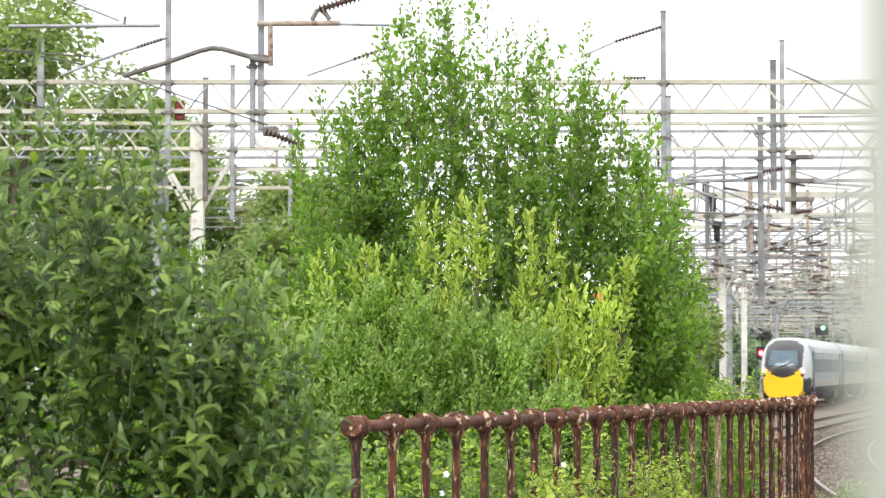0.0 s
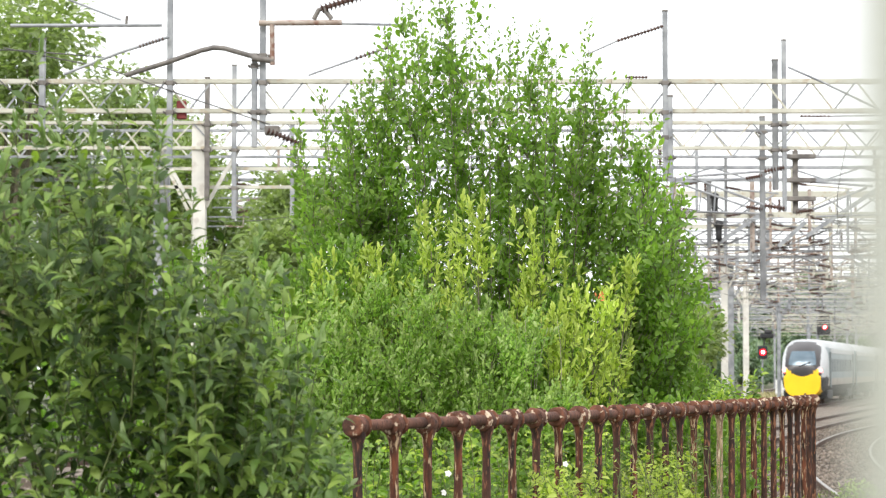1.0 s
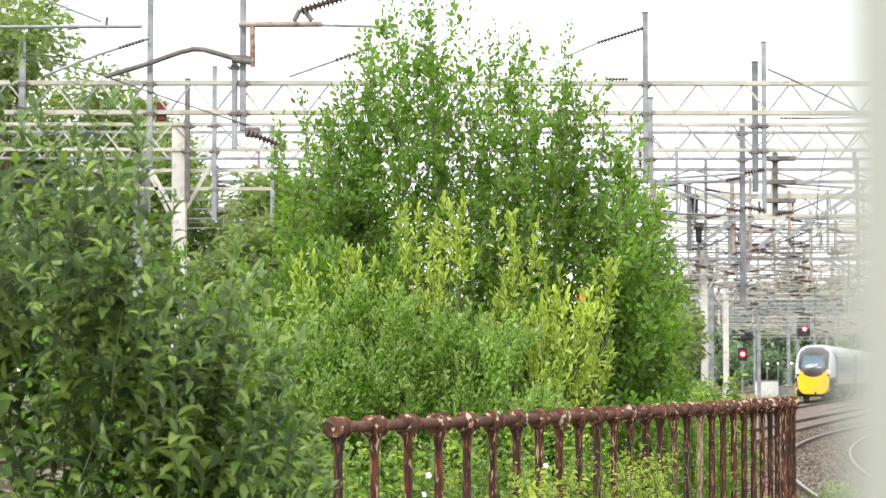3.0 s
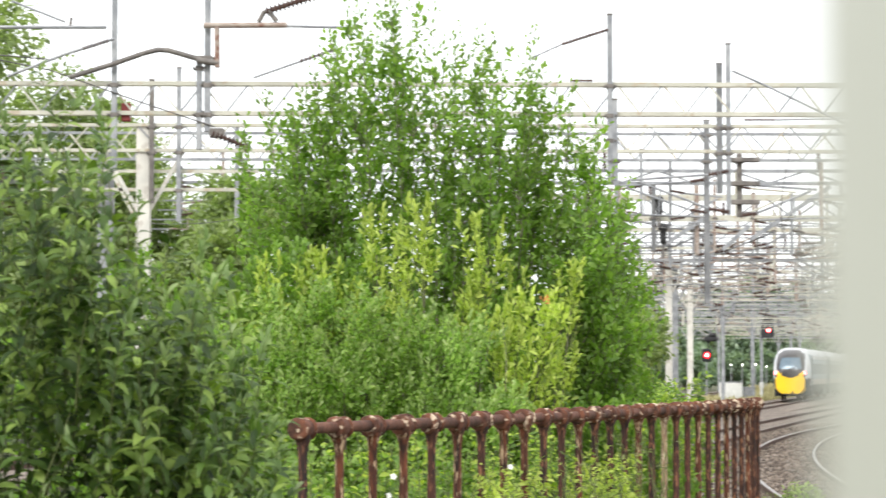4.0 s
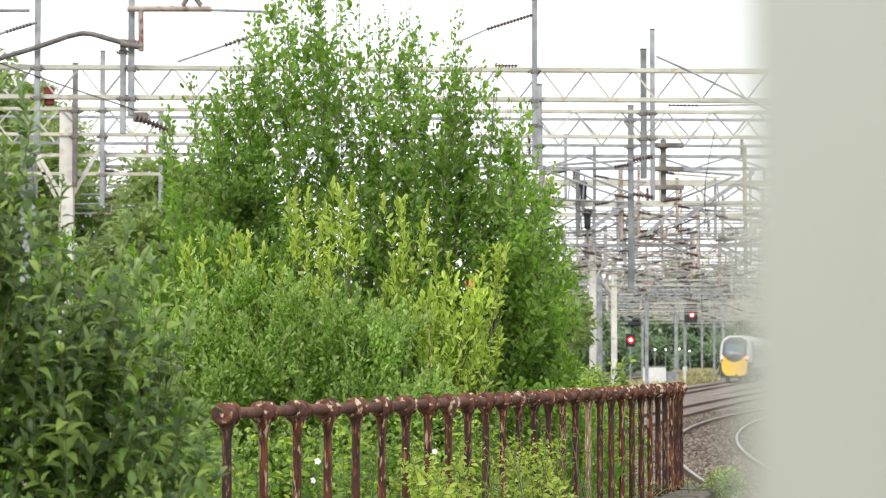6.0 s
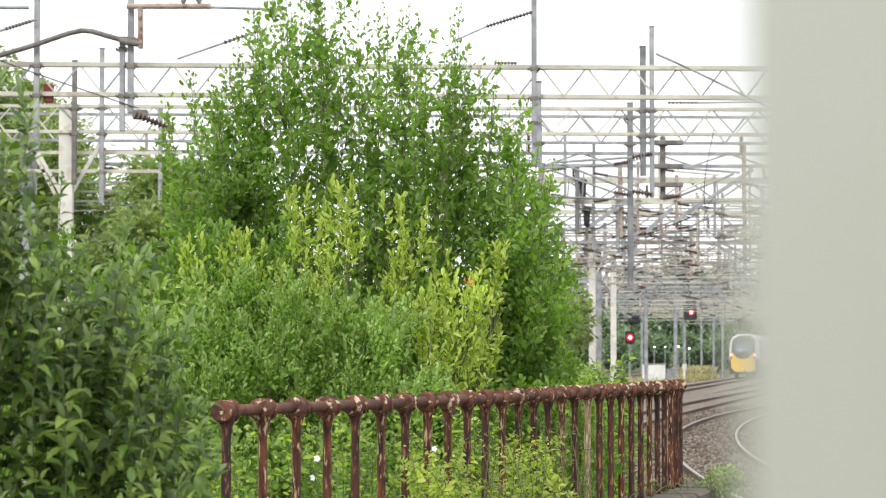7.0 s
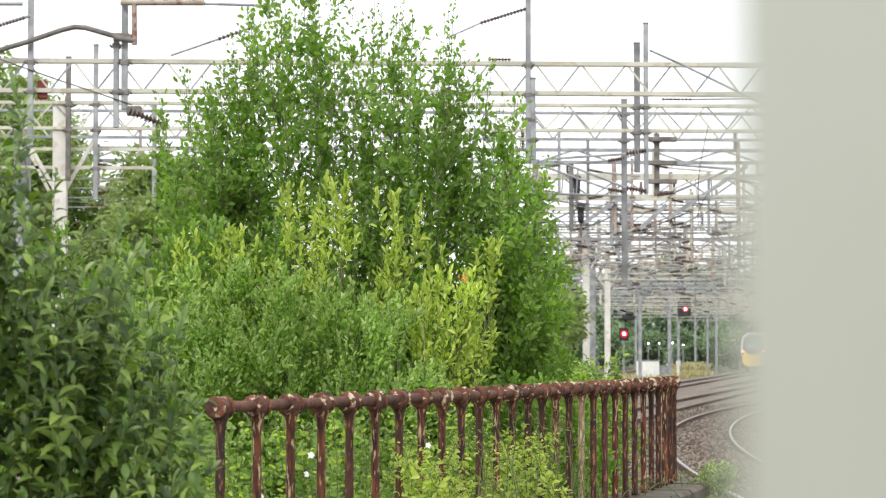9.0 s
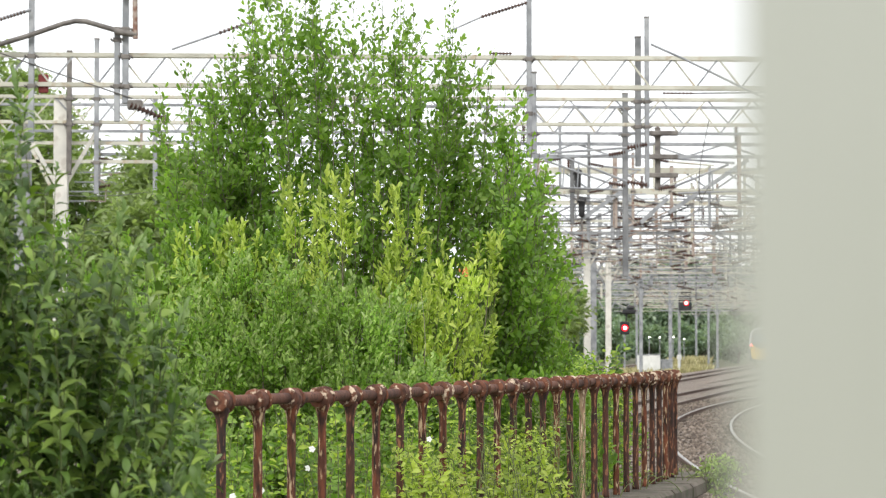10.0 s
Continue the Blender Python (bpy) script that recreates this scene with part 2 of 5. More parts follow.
def leaves_mesh(name, at, way, up, length, width, fold=0.25, droop=0.2, halves=(0.38, 0.5, 0.40)):
    """Leaves as folded, arching blades: base points, directions, up vectors (n, 3), lengths and widths (n); halves: half widths along the blade."""
    at, way, up = (np.asarray(a, float) for a in (at, way, up))
    length, width = np.asarray(length, float)[:, None], np.asarray(width, float)[:, None]
    way = way / np.linalg.norm(way, axis=1, keepdims=True)
    side = np.cross(way, up)
    side = side / np.maximum(np.linalg.norm(side, axis=1, keepdims=True), 1e-6)
    nrm = np.cross(side, way)
    spine = [at + way * length * (t - 0.25 * droop * t ** 3) + nrm * length * (0.2 * t * (1 - t) - droop * t ** 2) for t in (0, 0.25, 0.5, 0.75, 1.0)]
    left, right = ([spine[i + 1] + s * side * width * h + nrm * width * fold * h * 2 for i, h in enumerate(halves)] for s in (-1, 1))
    n = len(at)
    vs = np.stack([*spine, *left, *right], axis=1).reshape(-1, 3)
    quads = np.array([[1, 2, 6, 5], [2, 3, 7, 6], [1, 8, 9, 2], [2, 9, 10, 3]])
    tris = np.array([[0, 1, 5], [0, 8, 1], [3, 4, 7], [3, 10, 4]])
    off = (np.arange(n) * 11)[:, None, None]
    q, t = (quads[None] + off).reshape(-1, 4), (tris[None] + off).reshape(-1, 3)
    loops = np.concatenate([q.ravel(), t.ravel()])
    me = bpy.data.meshes.new(name)
    me.vertices.add(len(vs))
    me.vertices.foreach_set("co", vs.ravel())
    me.loops.add(len(loops))
    me.loops.foreach_set("vertex_index", loops)
    me.polygons.add(len(q) + len(t))
    me.polygons.foreach_set("loop_start", np.concatenate([np.arange(len(q)) * 4, len(q) * 4 + np.arange(len(t)) * 3]))
    me.update(calc_edges=True)
    return me


def clumps_mesh(name, at, way, up, length, width):
    """Leaf clumps far off: bent diamonds of two faces."""
    at, way, up = (np.asarray(a, float) for a in (at, way, up))
    length, width = np.asarray(length, float)[:, None], np.asarray(width, float)[:, None]
    way = way / np.linalg.norm(way, axis=1, keepdims=True)
    side = np.cross(way, up)
    side = side / np.maximum(np.linalg.norm(side, axis=1, keepdims=True), 1e-6)
    nrm = np.cross(side, way)
    mid = at + way * length * 0.45
    vs = np.stack([at, mid + side * width * 0.5 + nrm * width * 0.2, at + way * length, mid - side * width * 0.5 + nrm * width * 0.2], axis=1).reshape(-1, 3)
    n = len(at)
    f = (np.array([[0, 1, 2], [0, 2, 3]])[None] + (np.arange(n) * 4)[:, None, None]).reshape(-1, 3)
    me = bpy.data.meshes.new(name)
    me.vertices.add(len(vs))
    me.vertices.foreach_set("co", vs.ravel())
    me.loops.add(f.size)
    me.loops.foreach_set("vertex_index", f.ravel())
    me.polygons.add(len(f))
    me.polygons.foreach_set("loop_start", np.arange(len(f)) * 3)
    me.update(calc_edges=True)
    return me


# ---- ground ----
def quad_sheet(name, xs, ys, z, material, parent=None, label="", kind="structure"):
    bm = bmesh.new()
    grid = [[bm.verts.new((x, y, z)) for x in xs] for y in ys]
    for a, b in zip(grid, grid[1:]):
        for k in range(len(xs) - 1):
            bm.faces.new((a[k], a[k + 1], b[k + 1], b[k]))
    return tagged(part(name, bm, material, parent), label, "ground", kind=kind)


quad_sheet("ground", (-2500, -400, -60, 60, 400, 2500), (-2500, -300, -20, 60, 200, 600, 2500), -0.42, SOIL, label="weedy brown-green railway land")


# track centre lines: x = a + b (y - 60) + c (y - 60)^2
TRACKS = [(9.27, 0.157, 0.00214), (5.6, 0.2283, 0.0002), (1.17, 0.230, 0.0), (-8.0, 0.235, -0.0001), (13.5, 0.175, 0.0021)]


def on_track(k, y):
    a, b, c = TRACKS[k]
    return a + b * (y - 60) + c * (y - 60) ** 2


def ribbon(bm, k, y0, y1, step, left, right, z0, z1):
    """A solid strip along a track, between two sideways distances."""
    ys = np.arange(y0, y1 + step / 2, step)
    rings = []
    for y in ys:
        s = (on_track(k, y + 0.5) - on_track(k, y - 0.5))
        n = Vector((1, -s, 0)).normalized()
        c = Vector((on_track(k, y), y, 0))
        rings.append([bm.verts.new(c + n * o + Vector((0, 0, z))) for o, z in ((left, z0), (left, z1), (right, z1), (right, z0))])
    for a, b in zip(rings, rings[1:]):
        for i in range(4):
            bm.faces.new((a[i], a[(i + 1) % 4], b[(i + 1) % 4], b[i]))
    bm.faces.new(rings[0])
    bm.faces.new(rings[-1][::-1])


def railway_track(k, y0, y1):
    step = 3.0
    track = empty("railway_track", "railway track with polished rails on concrete sleepers in brown ballast", "railway track", kind="structure")
    bm = bmesh.new()
    ribbon(bm, k, y0, y1, step, -2.6, 2.6, -0.45 - 0.004 * k, -0.125 - 0.004 * k)
    part("ballast_bed", bm, BALLAST, track)
    for off in (-0.7525, 0.7525):
        bm = bmesh.new()
        ribbon(bm, k, y0, y1, step, off - 0.012, off + 0.012, -0.14, -0.05)
        ribbon(bm, k, y0, y1, step, off - 0.034, off + 0.034, -0.05, -0.014)
        ribbon(bm, k, y0, y1, step, off - 0.07, off + 0.07, -0.155, -0.135)
        rail = part("rail", bm, RAIL_SIDE, track)
        bm = bmesh.new()
        ribbon(bm, k, y0, y1, step, off - 0.03, off + 0.03, -0.014, 0.0)
        part("rail_head", bm, RAIL_TOP if k in (0, 4) else RAIL_DULL, rail, "shiny worn rail head" if k in (0, 4) else "dull brown rail head")
    bm = bmesh.new()
    for y in np.arange(y0, min(y1, 150), 0.65):
        s = on_track(k, y + 0.5) - on_track(k, y - 0.5)
        box(bm, 0, 0, 0, 2.5, 0.26, 0.2, 0, pose(on_track(k, y), y, -0.25, 0, 0, -math.degrees(math.atan(s))))
    tagged(part("sleepers", bm, SLEEPER, track), kind="stuff")
    return track


for k, (y0, y1) in enumerate([(24, 240), (30, 300), (40, 400), (50, 560), (24, 240)]):
    railway_track(k, y0, y1)


def ballast_stones():
    """Loose stones on the bed of the nearest track."""
    rng = np.random.default_rng(3)
    n = 15000
    y = 34 + 70 * rng.random(n) ** 1.3
    off = rng.uniform(-2.9, 2.5, n)
    x = np.array([on_track(0, v) for v in y]) + off
    z = np.where(np.abs(off) < 2.6, -0.122, -0.3)
    octa = np.array([(1, 0, 0), (0, 1, 0), (-1, 0, 0), (0, -1, 0), (0, 0, 0.8), (0, 0, -0.8)], float)
    tri = np.array([(0, 1, 4), (1, 2, 4), (2, 3, 4), (3, 0, 4), (1, 0, 5), (2, 1, 5), (3, 2, 5), (0, 3, 5)])
    v = octa[None] * rng.uniform(0.7, 1.3, (n, 6, 1)) * rng.uniform(0.025, 0.065, (n, 1, 1))
    a = rng.uniform(0, 6.28, n)[:, None]
    vx, vy = v[..., 0] * np.cos(a) - v[..., 1] * np.sin(a), v[..., 0] * np.sin(a) + v[..., 1] * np.cos(a)
    co = np.stack([vx + x[:, None], vy + y[:, None], v[..., 2] + z[:, None]], axis=-1).reshape(-1, 3)
    f = (tri[None] + (np.arange(n) * 6)[:, None, None]).reshape(-1, 3)
    me = bpy.data.meshes.new("ballast_stones")
    me.vertices.add(len(co))
    me.vertices.foreach_set("co", co.ravel())
    me.loops.add(f.size)
    me.loops.foreach_set("vertex_index", f.ravel())
    me.polygons.add(len(f))
    me.polygons.foreach_set("loop_start", np.arange(len(f)) * 3)
    me.update(calc_edges=True)
    tagged(part_mesh("ballast_stones", me, STONE), "loose brown-grey track ballast stones", "ballast", kind="stuff")


ballast_stones()


# ---- cream column beside the lens, platform under it ----
def platform():
    bm = bmesh.new()
    box(bm, -2.0, 2.5, 0.0, 12, 13, 0.88, 0.02)
    tagged(part("platform", bm, CONCRETE), "grey concrete station platform slab", "platform", kind="structure")


def canopy_column():
    col = empty("canopy_column", "cream-painted steel canopy column standing on the platform", "column", pose(0.0752, 0.3132, 0.44))
    bm = bmesh.new()
    box(bm, 0.075, 0.075, 1.6, 0.15, 0.15, 3.2, 0.003)
    part("shaft", bm, CREAM, col)
    bm = bmesh.new()
    box(bm, 0.075, 0.075, 0.012, 0.24, 0.24, 0.024, 0.004)
    part("base_plate", bm, CREAM, col)


platform()
canopy_column()


# ---- rusty railing on its wall ----
def fence_x(y):
    """The railing's bend in plan, straight beyond its ends."""
    u = min(max(y, 12.5), 23.4) - 18
    x = 1.652 + 0.3639 * u - 0.00322 * u ** 2 + 0.00028 * u ** 3 - 0.000203 * u ** 4
    return x + 0.47 * (min(y, 12.5) - 12.5) + 0.26 * (max(y, 23.4) - 23.4)


def fence_slope(y):
    return (fence_x(y + 0.05) - fence_x(y - 0.05)) / 0.1


def fence_points(step, start, count):
    """Points at even steps along the railing, with its direction."""
    out, y = [], start
    for _ in range(count):
        s = fence_slope(y)
        out.append((Vector((fence_x(y), y, 0)), Vector((s, 1, 0)).normalized()))
        y += step / math.hypot(1, s)
    return out


RAIL_Z, WALL_Z = 1.71, 0.80


def along_fence(bm, points, section):
    """A solid drawn along the railing's line from (sideways, z) corners."""
    rings = []
    for p, d in points:
        n = Vector((d.y, -d.x, 0))
        rings.append([bm.verts.new(p + n * o + Vector((0, 0, z))) for o, z in section])
    k = len(section)
    for a, b in zip(rings, rings[1:]):
        for i in range(k):
            bm.faces.new((a[i], a[(i + 1) % k], b[(i + 1) % k], b[i]))
    bm.faces.new(rings[0])
    bm.faces.new(rings[-1][::-1])


def coping_wall():
    bm = bmesh.new()
    along_fence(bm, fence_points(0.5, 9.0, 31), ((-0.2, -0.5), (-0.2, WALL_Z - 0.15), (0.24, WALL_Z - 0.15), (0.24, -0.5)))
    wall = tagged(part("retaining_wall", bm, CONCRETE), "weathered concrete retaining wall with a projecting coping", "wall", kind="structure")
    rng = random.Random(4)
    for k in range(16):
        bm = bmesh.new()
        top = WALL_Z + rng.uniform(-0.012, 0.0)
        along_fence(bm, fence_points(0.31, 9.05 + 0.93 * k, 4), ((-0.24, WALL_Z - 0.148), (-0.24, top), (0.28, top), (0.31, top - 0.03), (0.31, WALL_Z - 0.13), (0.29, WALL_Z - 0.148)))
        part("coping_stone", bm, CONCRETE, wall)


def railing():
    fence = empty("railing", "rusty iron railing with flaking paint and collared posts", "railing")
    rng = random.Random(5)
    pts = fence_points(0.395, 12.94, 29)
    ends = [p + Vector((0, 0, RAIL_Z)) for p, d in pts]
    me = tube_mesh("top_rail", [[(p + Vector((0, 0, rng.uniform(-0.004, 0.004))), 0.03) for p in [ends[0] - (ends[1] - ends[0]) * 0.02, *ends, ends[-1] + (ends[-1] - ends[-2]) * 0.1]]], 10)
    part_mesh("top_rail", me, RUST, fence, "brown rusted tubular top rail", True)
    mats = [FLAKE, FLAKE, FLAKE_DARK, FLAKE_DARK, FLAKE_DARK]
    for i, (p, d) in enumerate(pts):
        bm = bmesh.new()
        h = RAIL_Z - WALL_Z
        j = [1 + rng.uniform(-0.06, 0.06) for _ in range(8)]
        turned(bm, [(0.031, 0), (0.029, 0.03), (0.025, 0.06), (0.025 * j[0], h * 0.2), (0.024 * j[1], h * 0.4), (0.025 * j[2], h * 0.6), (0.023 * j[3], h * 0.75), (0.024, h - 0.13), (0.03, h - 0.085), (0.043, h - 0.05), (0.04, h - 0.02)], 10)
        m = FLAKE_PALE if i == 17 else mats[rng.randrange(5)]
        post = part("post", bm, m, fence, "", True)
        post.location = (p.x, p.y, WALL_Z)
        q = d.to_track_quat("Z", "Y").to_matrix().to_4x4()
        bm = bmesh.new()
        turned(bm, [(0.034, -0.05), (0.046, -0.045), (0.052, -0.02), (0.054, 0.0), (0.052, 0.02), (0.046, 0.045), (0.034, 0.05)], 12, q)
        for v in bm.verts:
            v.co += Vector((rng.uniform(-1, 1), rng.uniform(-1, 1), rng.uniform(-1, 1))) * 0.004
        ball = part("collar", bm, RUST, post, "", True)
        ball.location = (0, 0, h)
        bm = bmesh.new()
        for o in (0.048, -0.048):
            turned(bm, [(0.034, -0.007), (0.057, -0.006), (0.060, 0), (0.057, 0.006), (0.034, 0.007)], 14, Matrix.Translation(d * o) @ q)
        for v in bm.verts:
            v.co += Vector((rng.uniform(-1, 1), rng.uniform(-1, 1), rng.uniform(-1, 1))) * 0.003
        lip = part("flange", bm, COLLAR, ball, "pale flaking collar rim", True)
    return fence


coping_wall()
railing()


# ---- plants ----
def shoot_points(base, tip, bend, steps):
    base, tip = Vector(base), Vector(tip)
    mid = (base + tip) / 2 + Vector(bend)
    out = []
    for i in range(steps + 1):
        t = i / steps
        out.append((1 - t) ** 2 * base + 2 * t * (1 - t) * mid + t * t * tip)
    return out


def foliage(rng, shoots, spacing, length, width, start=0.25, pitch=0.9, spread=0.35, opposite=False, twigs=0, droop=0.2, jitter=0.02, level=False):
    """Leaves along shoots; returns arrays for leaves_mesh and the shoots' own polylines with the twigs'."""
    at, way, up, ln, wd, lines = [], [], [], [], [], []
    work = [(s, r, start, True) for s, r in shoots]
    for pts, rad in shoots:
        total = sum((b - a).length for a, b in zip(pts, pts[1:]))
        for _ in range(int(twigs * total)):
            i = rng.randrange(max(1, int(len(pts) * start * 0.7)), len(pts) - 1)
            o, d = pts[i], (pts[i + 1] - pts[i]).normalized()
            side = Vector((rng.gauss(0, 1), rng.gauss(0, 1), rng.gauss(0, 0.4)))
            side = (side - d * side.dot(d)).normalized()
            l = rng.uniform(0.1, 0.34) * min(1.0, total / 1.2)
            e = o + (d * 0.85 + side * 0.5).normalized() * l + Vector((0, 0, 0.04))
            work.append((shoot_points(o, e, side * l * 0.12, 4), rad * 0.35, 0.1, False))
    for pts, rad, first, _ in work:
        n = len(pts)
        lines.append([(p, rad * (1 - 0.8 * i / (n - 1)) + 0.0006) for i, p in enumerate(pts)])
        seg = [(b - a).length for a, b in zip(pts, pts[1:])]
        total = sum(seg)
        s, turn = first * total, rng.uniform(0, 6.28)
        while s < total:
            acc, i = s, 0
            while i < n - 2 and acc > seg[i]:
                acc -= seg[i]
                i += 1
            p = pts[i].lerp(pts[i + 1], min(1, acc / max(seg[i], 1e-6)))
            d = (pts[i + 1] - pts[i]).normalized()
            a = d.cross(Vector((0.2, 0.9, 0.3))).normalized()
            b = d.cross(a)
            k = 1 - 0.45 * (s / total) ** 3
            for m in range(2 if opposite else 1):
                ang = turn + m * math.pi + rng.uniform(-0.3, 0.3)
                out = math.cos(ang) * a + math.sin(ang) * b
                w = d * math.cos(pitch) + out * math.sin(pitch) + Vector((rng.gauss(0, spread), rng.gauss(0, spread), rng.gauss(0, spread) - droop))
                at.append(p + Vector((rng.gauss(0, jitter), rng.gauss(0, jitter), rng.gauss(0, jitter))))
                way.append(w)
                up.append(Vector((rng.gauss(0, 0.25), rng.gauss(-0.35, 0.25), 1.0)) if level else Vector((rng.gauss(0, 0.6), rng.gauss(-0.55, 0.6), rng.gauss(0.5, 0.5))))
                z = rng.uniform(0.65, 1.15) * k
                ln.append(length * z)
                wd.append(width * z * rng.uniform(0.8, 1.15))
            turn += 1.57 if opposite else 2.4
            s += spacing * rng.uniform(0.7, 1.3)
    return (at, way, up, ln, wd), lines


def plant(name, label, category, shoots, leaf, stem, rng, fold=0.22, leaf_droop=0.22, trunks=(), ground=-0.42, halves=(0.38, 0.5, 0.40), **kw):
    """A shrub or tree: an Empty at its foot, with stems and crown."""
    root = Vector((shoots[0][0][0].x, shoots[0][0][0].y, ground))
    top = empty(name, label, category, Matrix.Translation(root))
    arrays, lines = foliage(rng, shoots, **kw)
    inv = -root
    lines = [[(p + inv, r) for p, r in line] for line in lines]
    tagged(part_mesh("branchwork", tube_mesh("branchwork", lines, 3), stem, top, "", True), kind="stuff")
    for tr in trunks:
        part_mesh("trunk", tube_mesh("trunk", [[(p + inv, r) for p, r in tr]], 9), BARK, top, "grey-brown trunk", True)
    a = np.array([tuple(p + inv) for p in arrays[0]])
    me = leaves_mesh("crown", a, np.array([tuple(w) for w in arrays[1]]), np.array([tuple(w) for w in arrays[2]]), arrays[3], arrays[4], fold, leaf_droop, halves)
    tagged(part_mesh("crown", me, leaf, top), kind="stuff")
    return top


def profile(points, x):
    """Height on a polyline of (x, z)."""
    for (a, za), (b, zb) in zip(points, points[1:]):
        if a <= x <= b:
            return za + (zb - za) * (x - a) / (b - a)
    return points[0][1] if x < points[0][0] else points[-1][1]


def sallow():
    """Leaders rising from one foot, each with side shoots along its upper part."""
    rng = random.Random(11)
    top = [(-1.35, 3.7), (-1.2, 4.2), (-1.07, 4.45), (-0.85, 4.3), (-0.64, 4.6), (-0.5, 5.0), (-0.3, 5.2), (0.0, 5.3), (0.33, 5.2), (0.5, 4.95), (0.77, 4.95), (0.96, 4.65), (1.19, 4.95), (1.3, 4.45), (1.5, 4.45), (1.62, 4.15), (1.81, 4.15), (1.98, 3.7), (2.05, 3.3), (2.2, 2.9)]
    shoots, trunks = [], []
    tips = [-1.2, -1.06, -0.9, -0.66, -0.48, -0.32, -0.1, 0.05, 0.2, 0.34, 0.55, 0.78, 0.9, 1.19, 1.36, 1.5, 1.66, 1.81, 1.95, 2.08]
    for k in range(132):
        x = tips[k] + rng.gauss(0, 0.035) if k < 20 else rng.uniform(-1.3, -0.25) if rng.random() < 0.36 else rng.uniform(-0.25, 2.14)
        zt = profile(top, x)
        z = zt - (0.0 if k < 20 else (zt - 2.2) * (0.14 if k < 60 else 0.7) * rng.random() ** 1.3)
        y = 21.4 + rng.uniform(-0.55, 0.55)
        bx, by = 0.5 + 0.2 * (x - 0.5) + rng.gauss(0, 0.1), 21.4 + rng.gauss(0, 0.15)
        pts = shoot_points((bx, by, -0.45), (x, y, z), ((x - bx) * 0.28, (y - by) * 0.25, -0.3), 16)
        shoots.append((pts, 0.008))
        if k % 9 == 0:
            trunks.append([(p, 0.045 - 0.004 * i) for i, p in enumerate(pts[:10])])
        for _ in range(15):
            t = 0.97 - 0.72 * rng.random() ** 1.25
            i = int(t * 15)
            o, d = pts[i], (pts[i + 1] - pts[i]).normalized()
            l = rng.uniform(0.35, 0.85) * (1.1 - 0.55 * t)
            side = Vector((rng.gauss(0, 1), rng.gauss(0, 1), 0)).normalized()
            e = o + (d + side * rng.uniform(0.3, 0.85)).normalized() * l
            e.x = min(e.x, 2.22)
            shoots.append((shoot_points(o, e, side * l * 0.1, 6), 0.0028))
    for _ in range(120):
        x = rng.uniform(1.35, 2.2)
        z = rng.uniform(1.5, min(3.3, profile(top, x)))
        b = Vector((0.95 + 0.5 * (x - 0.9), 21.3, max(-0.3, z - rng.uniform(0.6, 1.2))))
        shoots.append((shoot_points(b, (x, 21.1 + rng.uniform(-0.8, 0.6), z), (0.22, -0.1, -0.05), 8), 0.0045))
    plant("sallow_tree", "many-stemmed sallow tree with upright shoots and mid-green leaves", "tree", shoots, L_SALLOW, BARK, rng, trunks=trunks,
          spacing=0.028, length=0.088, width=0.042, start=0.2, pitch=0.7, spread=0.3, twigs=2.2, droop=0.05, fold=0.14, leaf_droop=0.12)


def rosettes(rng, shoots, origin, count, length, width, open_=0.5):
    """Young leaves in a tuft at the tip of each shoot, as arrays for leaves_mesh."""
    at, way, up, ln, wd = [], [], [], [], []
    for pts, r in shoots:
        d = (pts[-1] - pts[-2]).normalized() + Vector((0, 0, 0.4))
        for k in range(count):
            at.append(tuple(pts[-1] - origin - d * 0.012 * k))
            way.append(tuple(d + Vector((rng.gauss(0, open_), rng.gauss(0, open_), rng.gauss(0, 0.2)))))
            up.append((rng.gauss(0, 0.5), -0.6, 0.6))
            ln.append(length * rng.uniform(0.6, 1.0))
            wd.append(width * rng.uniform(0.7, 1.0))
    return at, way, up, ln, wd


def willow_bush(seed, name, label, x0, x1, y, top, leaf, count, length, width, floor=0.2, depth=0.5, spacing=0.035, domes=40, tip=None):
    """A bush of leafy domes: shoots fan out upwards and forwards from the heart of each."""
    rng = random.Random(seed)
    shoots, hearts = [], []
    for i in range(domes):
        x = x0 + (x1 - x0) * (i + rng.random()) / domes
        zt = profile(top, x)
        r = rng.uniform(0.2, 0.36)
        h = ((i * 5) % 9 + rng.random()) / 9
        z = floor + 0.25 + (zt - r * 0.85 - floor - 0.25) * h ** 0.75
        hearts.append((Vector((x, y + depth * rng.uniform(-0.45, 0.25) - 0.75 * depth * math.sin(2.9 * h), z)), r))
    for i in range(count):
        c, r = hearts[i % domes]
        d = Vector((rng.gauss(0, 0.75), rng.gauss(-0.45, 0.6), abs(rng.gauss(0.55, 0.5)))).normalized()
        e = c + d * r * rng.uniform(0.75, 1.08)
        b = c + Vector((rng.gauss(0, 0.07), 0.12, -r * 0.9))
        shoots.append((shoot_points(b, e, (d.x * 0.1 * r, -0.04, -0.05), 7), 0.0032))
    trunks = [[(p, 0.012 - 0.001 * j) for j, p in enumerate(shoot_points((c.x * 0.8, y + 0.2, -0.44), c, (0, 0.1, 0), 6))] for c, r in hearts[::4]]
    top_ob = plant(name, label, "bush", shoots, leaf, STEM, rng, trunks=trunks, spacing=spacing, length=length, width=width, start=0.3, pitch=0.75, spread=0.35, twigs=3.0, droop=-0.1, fold=0.14, leaf_droop=0.1)
    me = leaves_mesh("young_foliage", *rosettes(rng, shoots, top_ob.location, 6, length, width), 0.15, 0.1)
    tagged(part_mesh("young_foliage", me, tip or leaf, top_ob, "pale fresh shoot tips"), kind="stuff")
    return top_ob


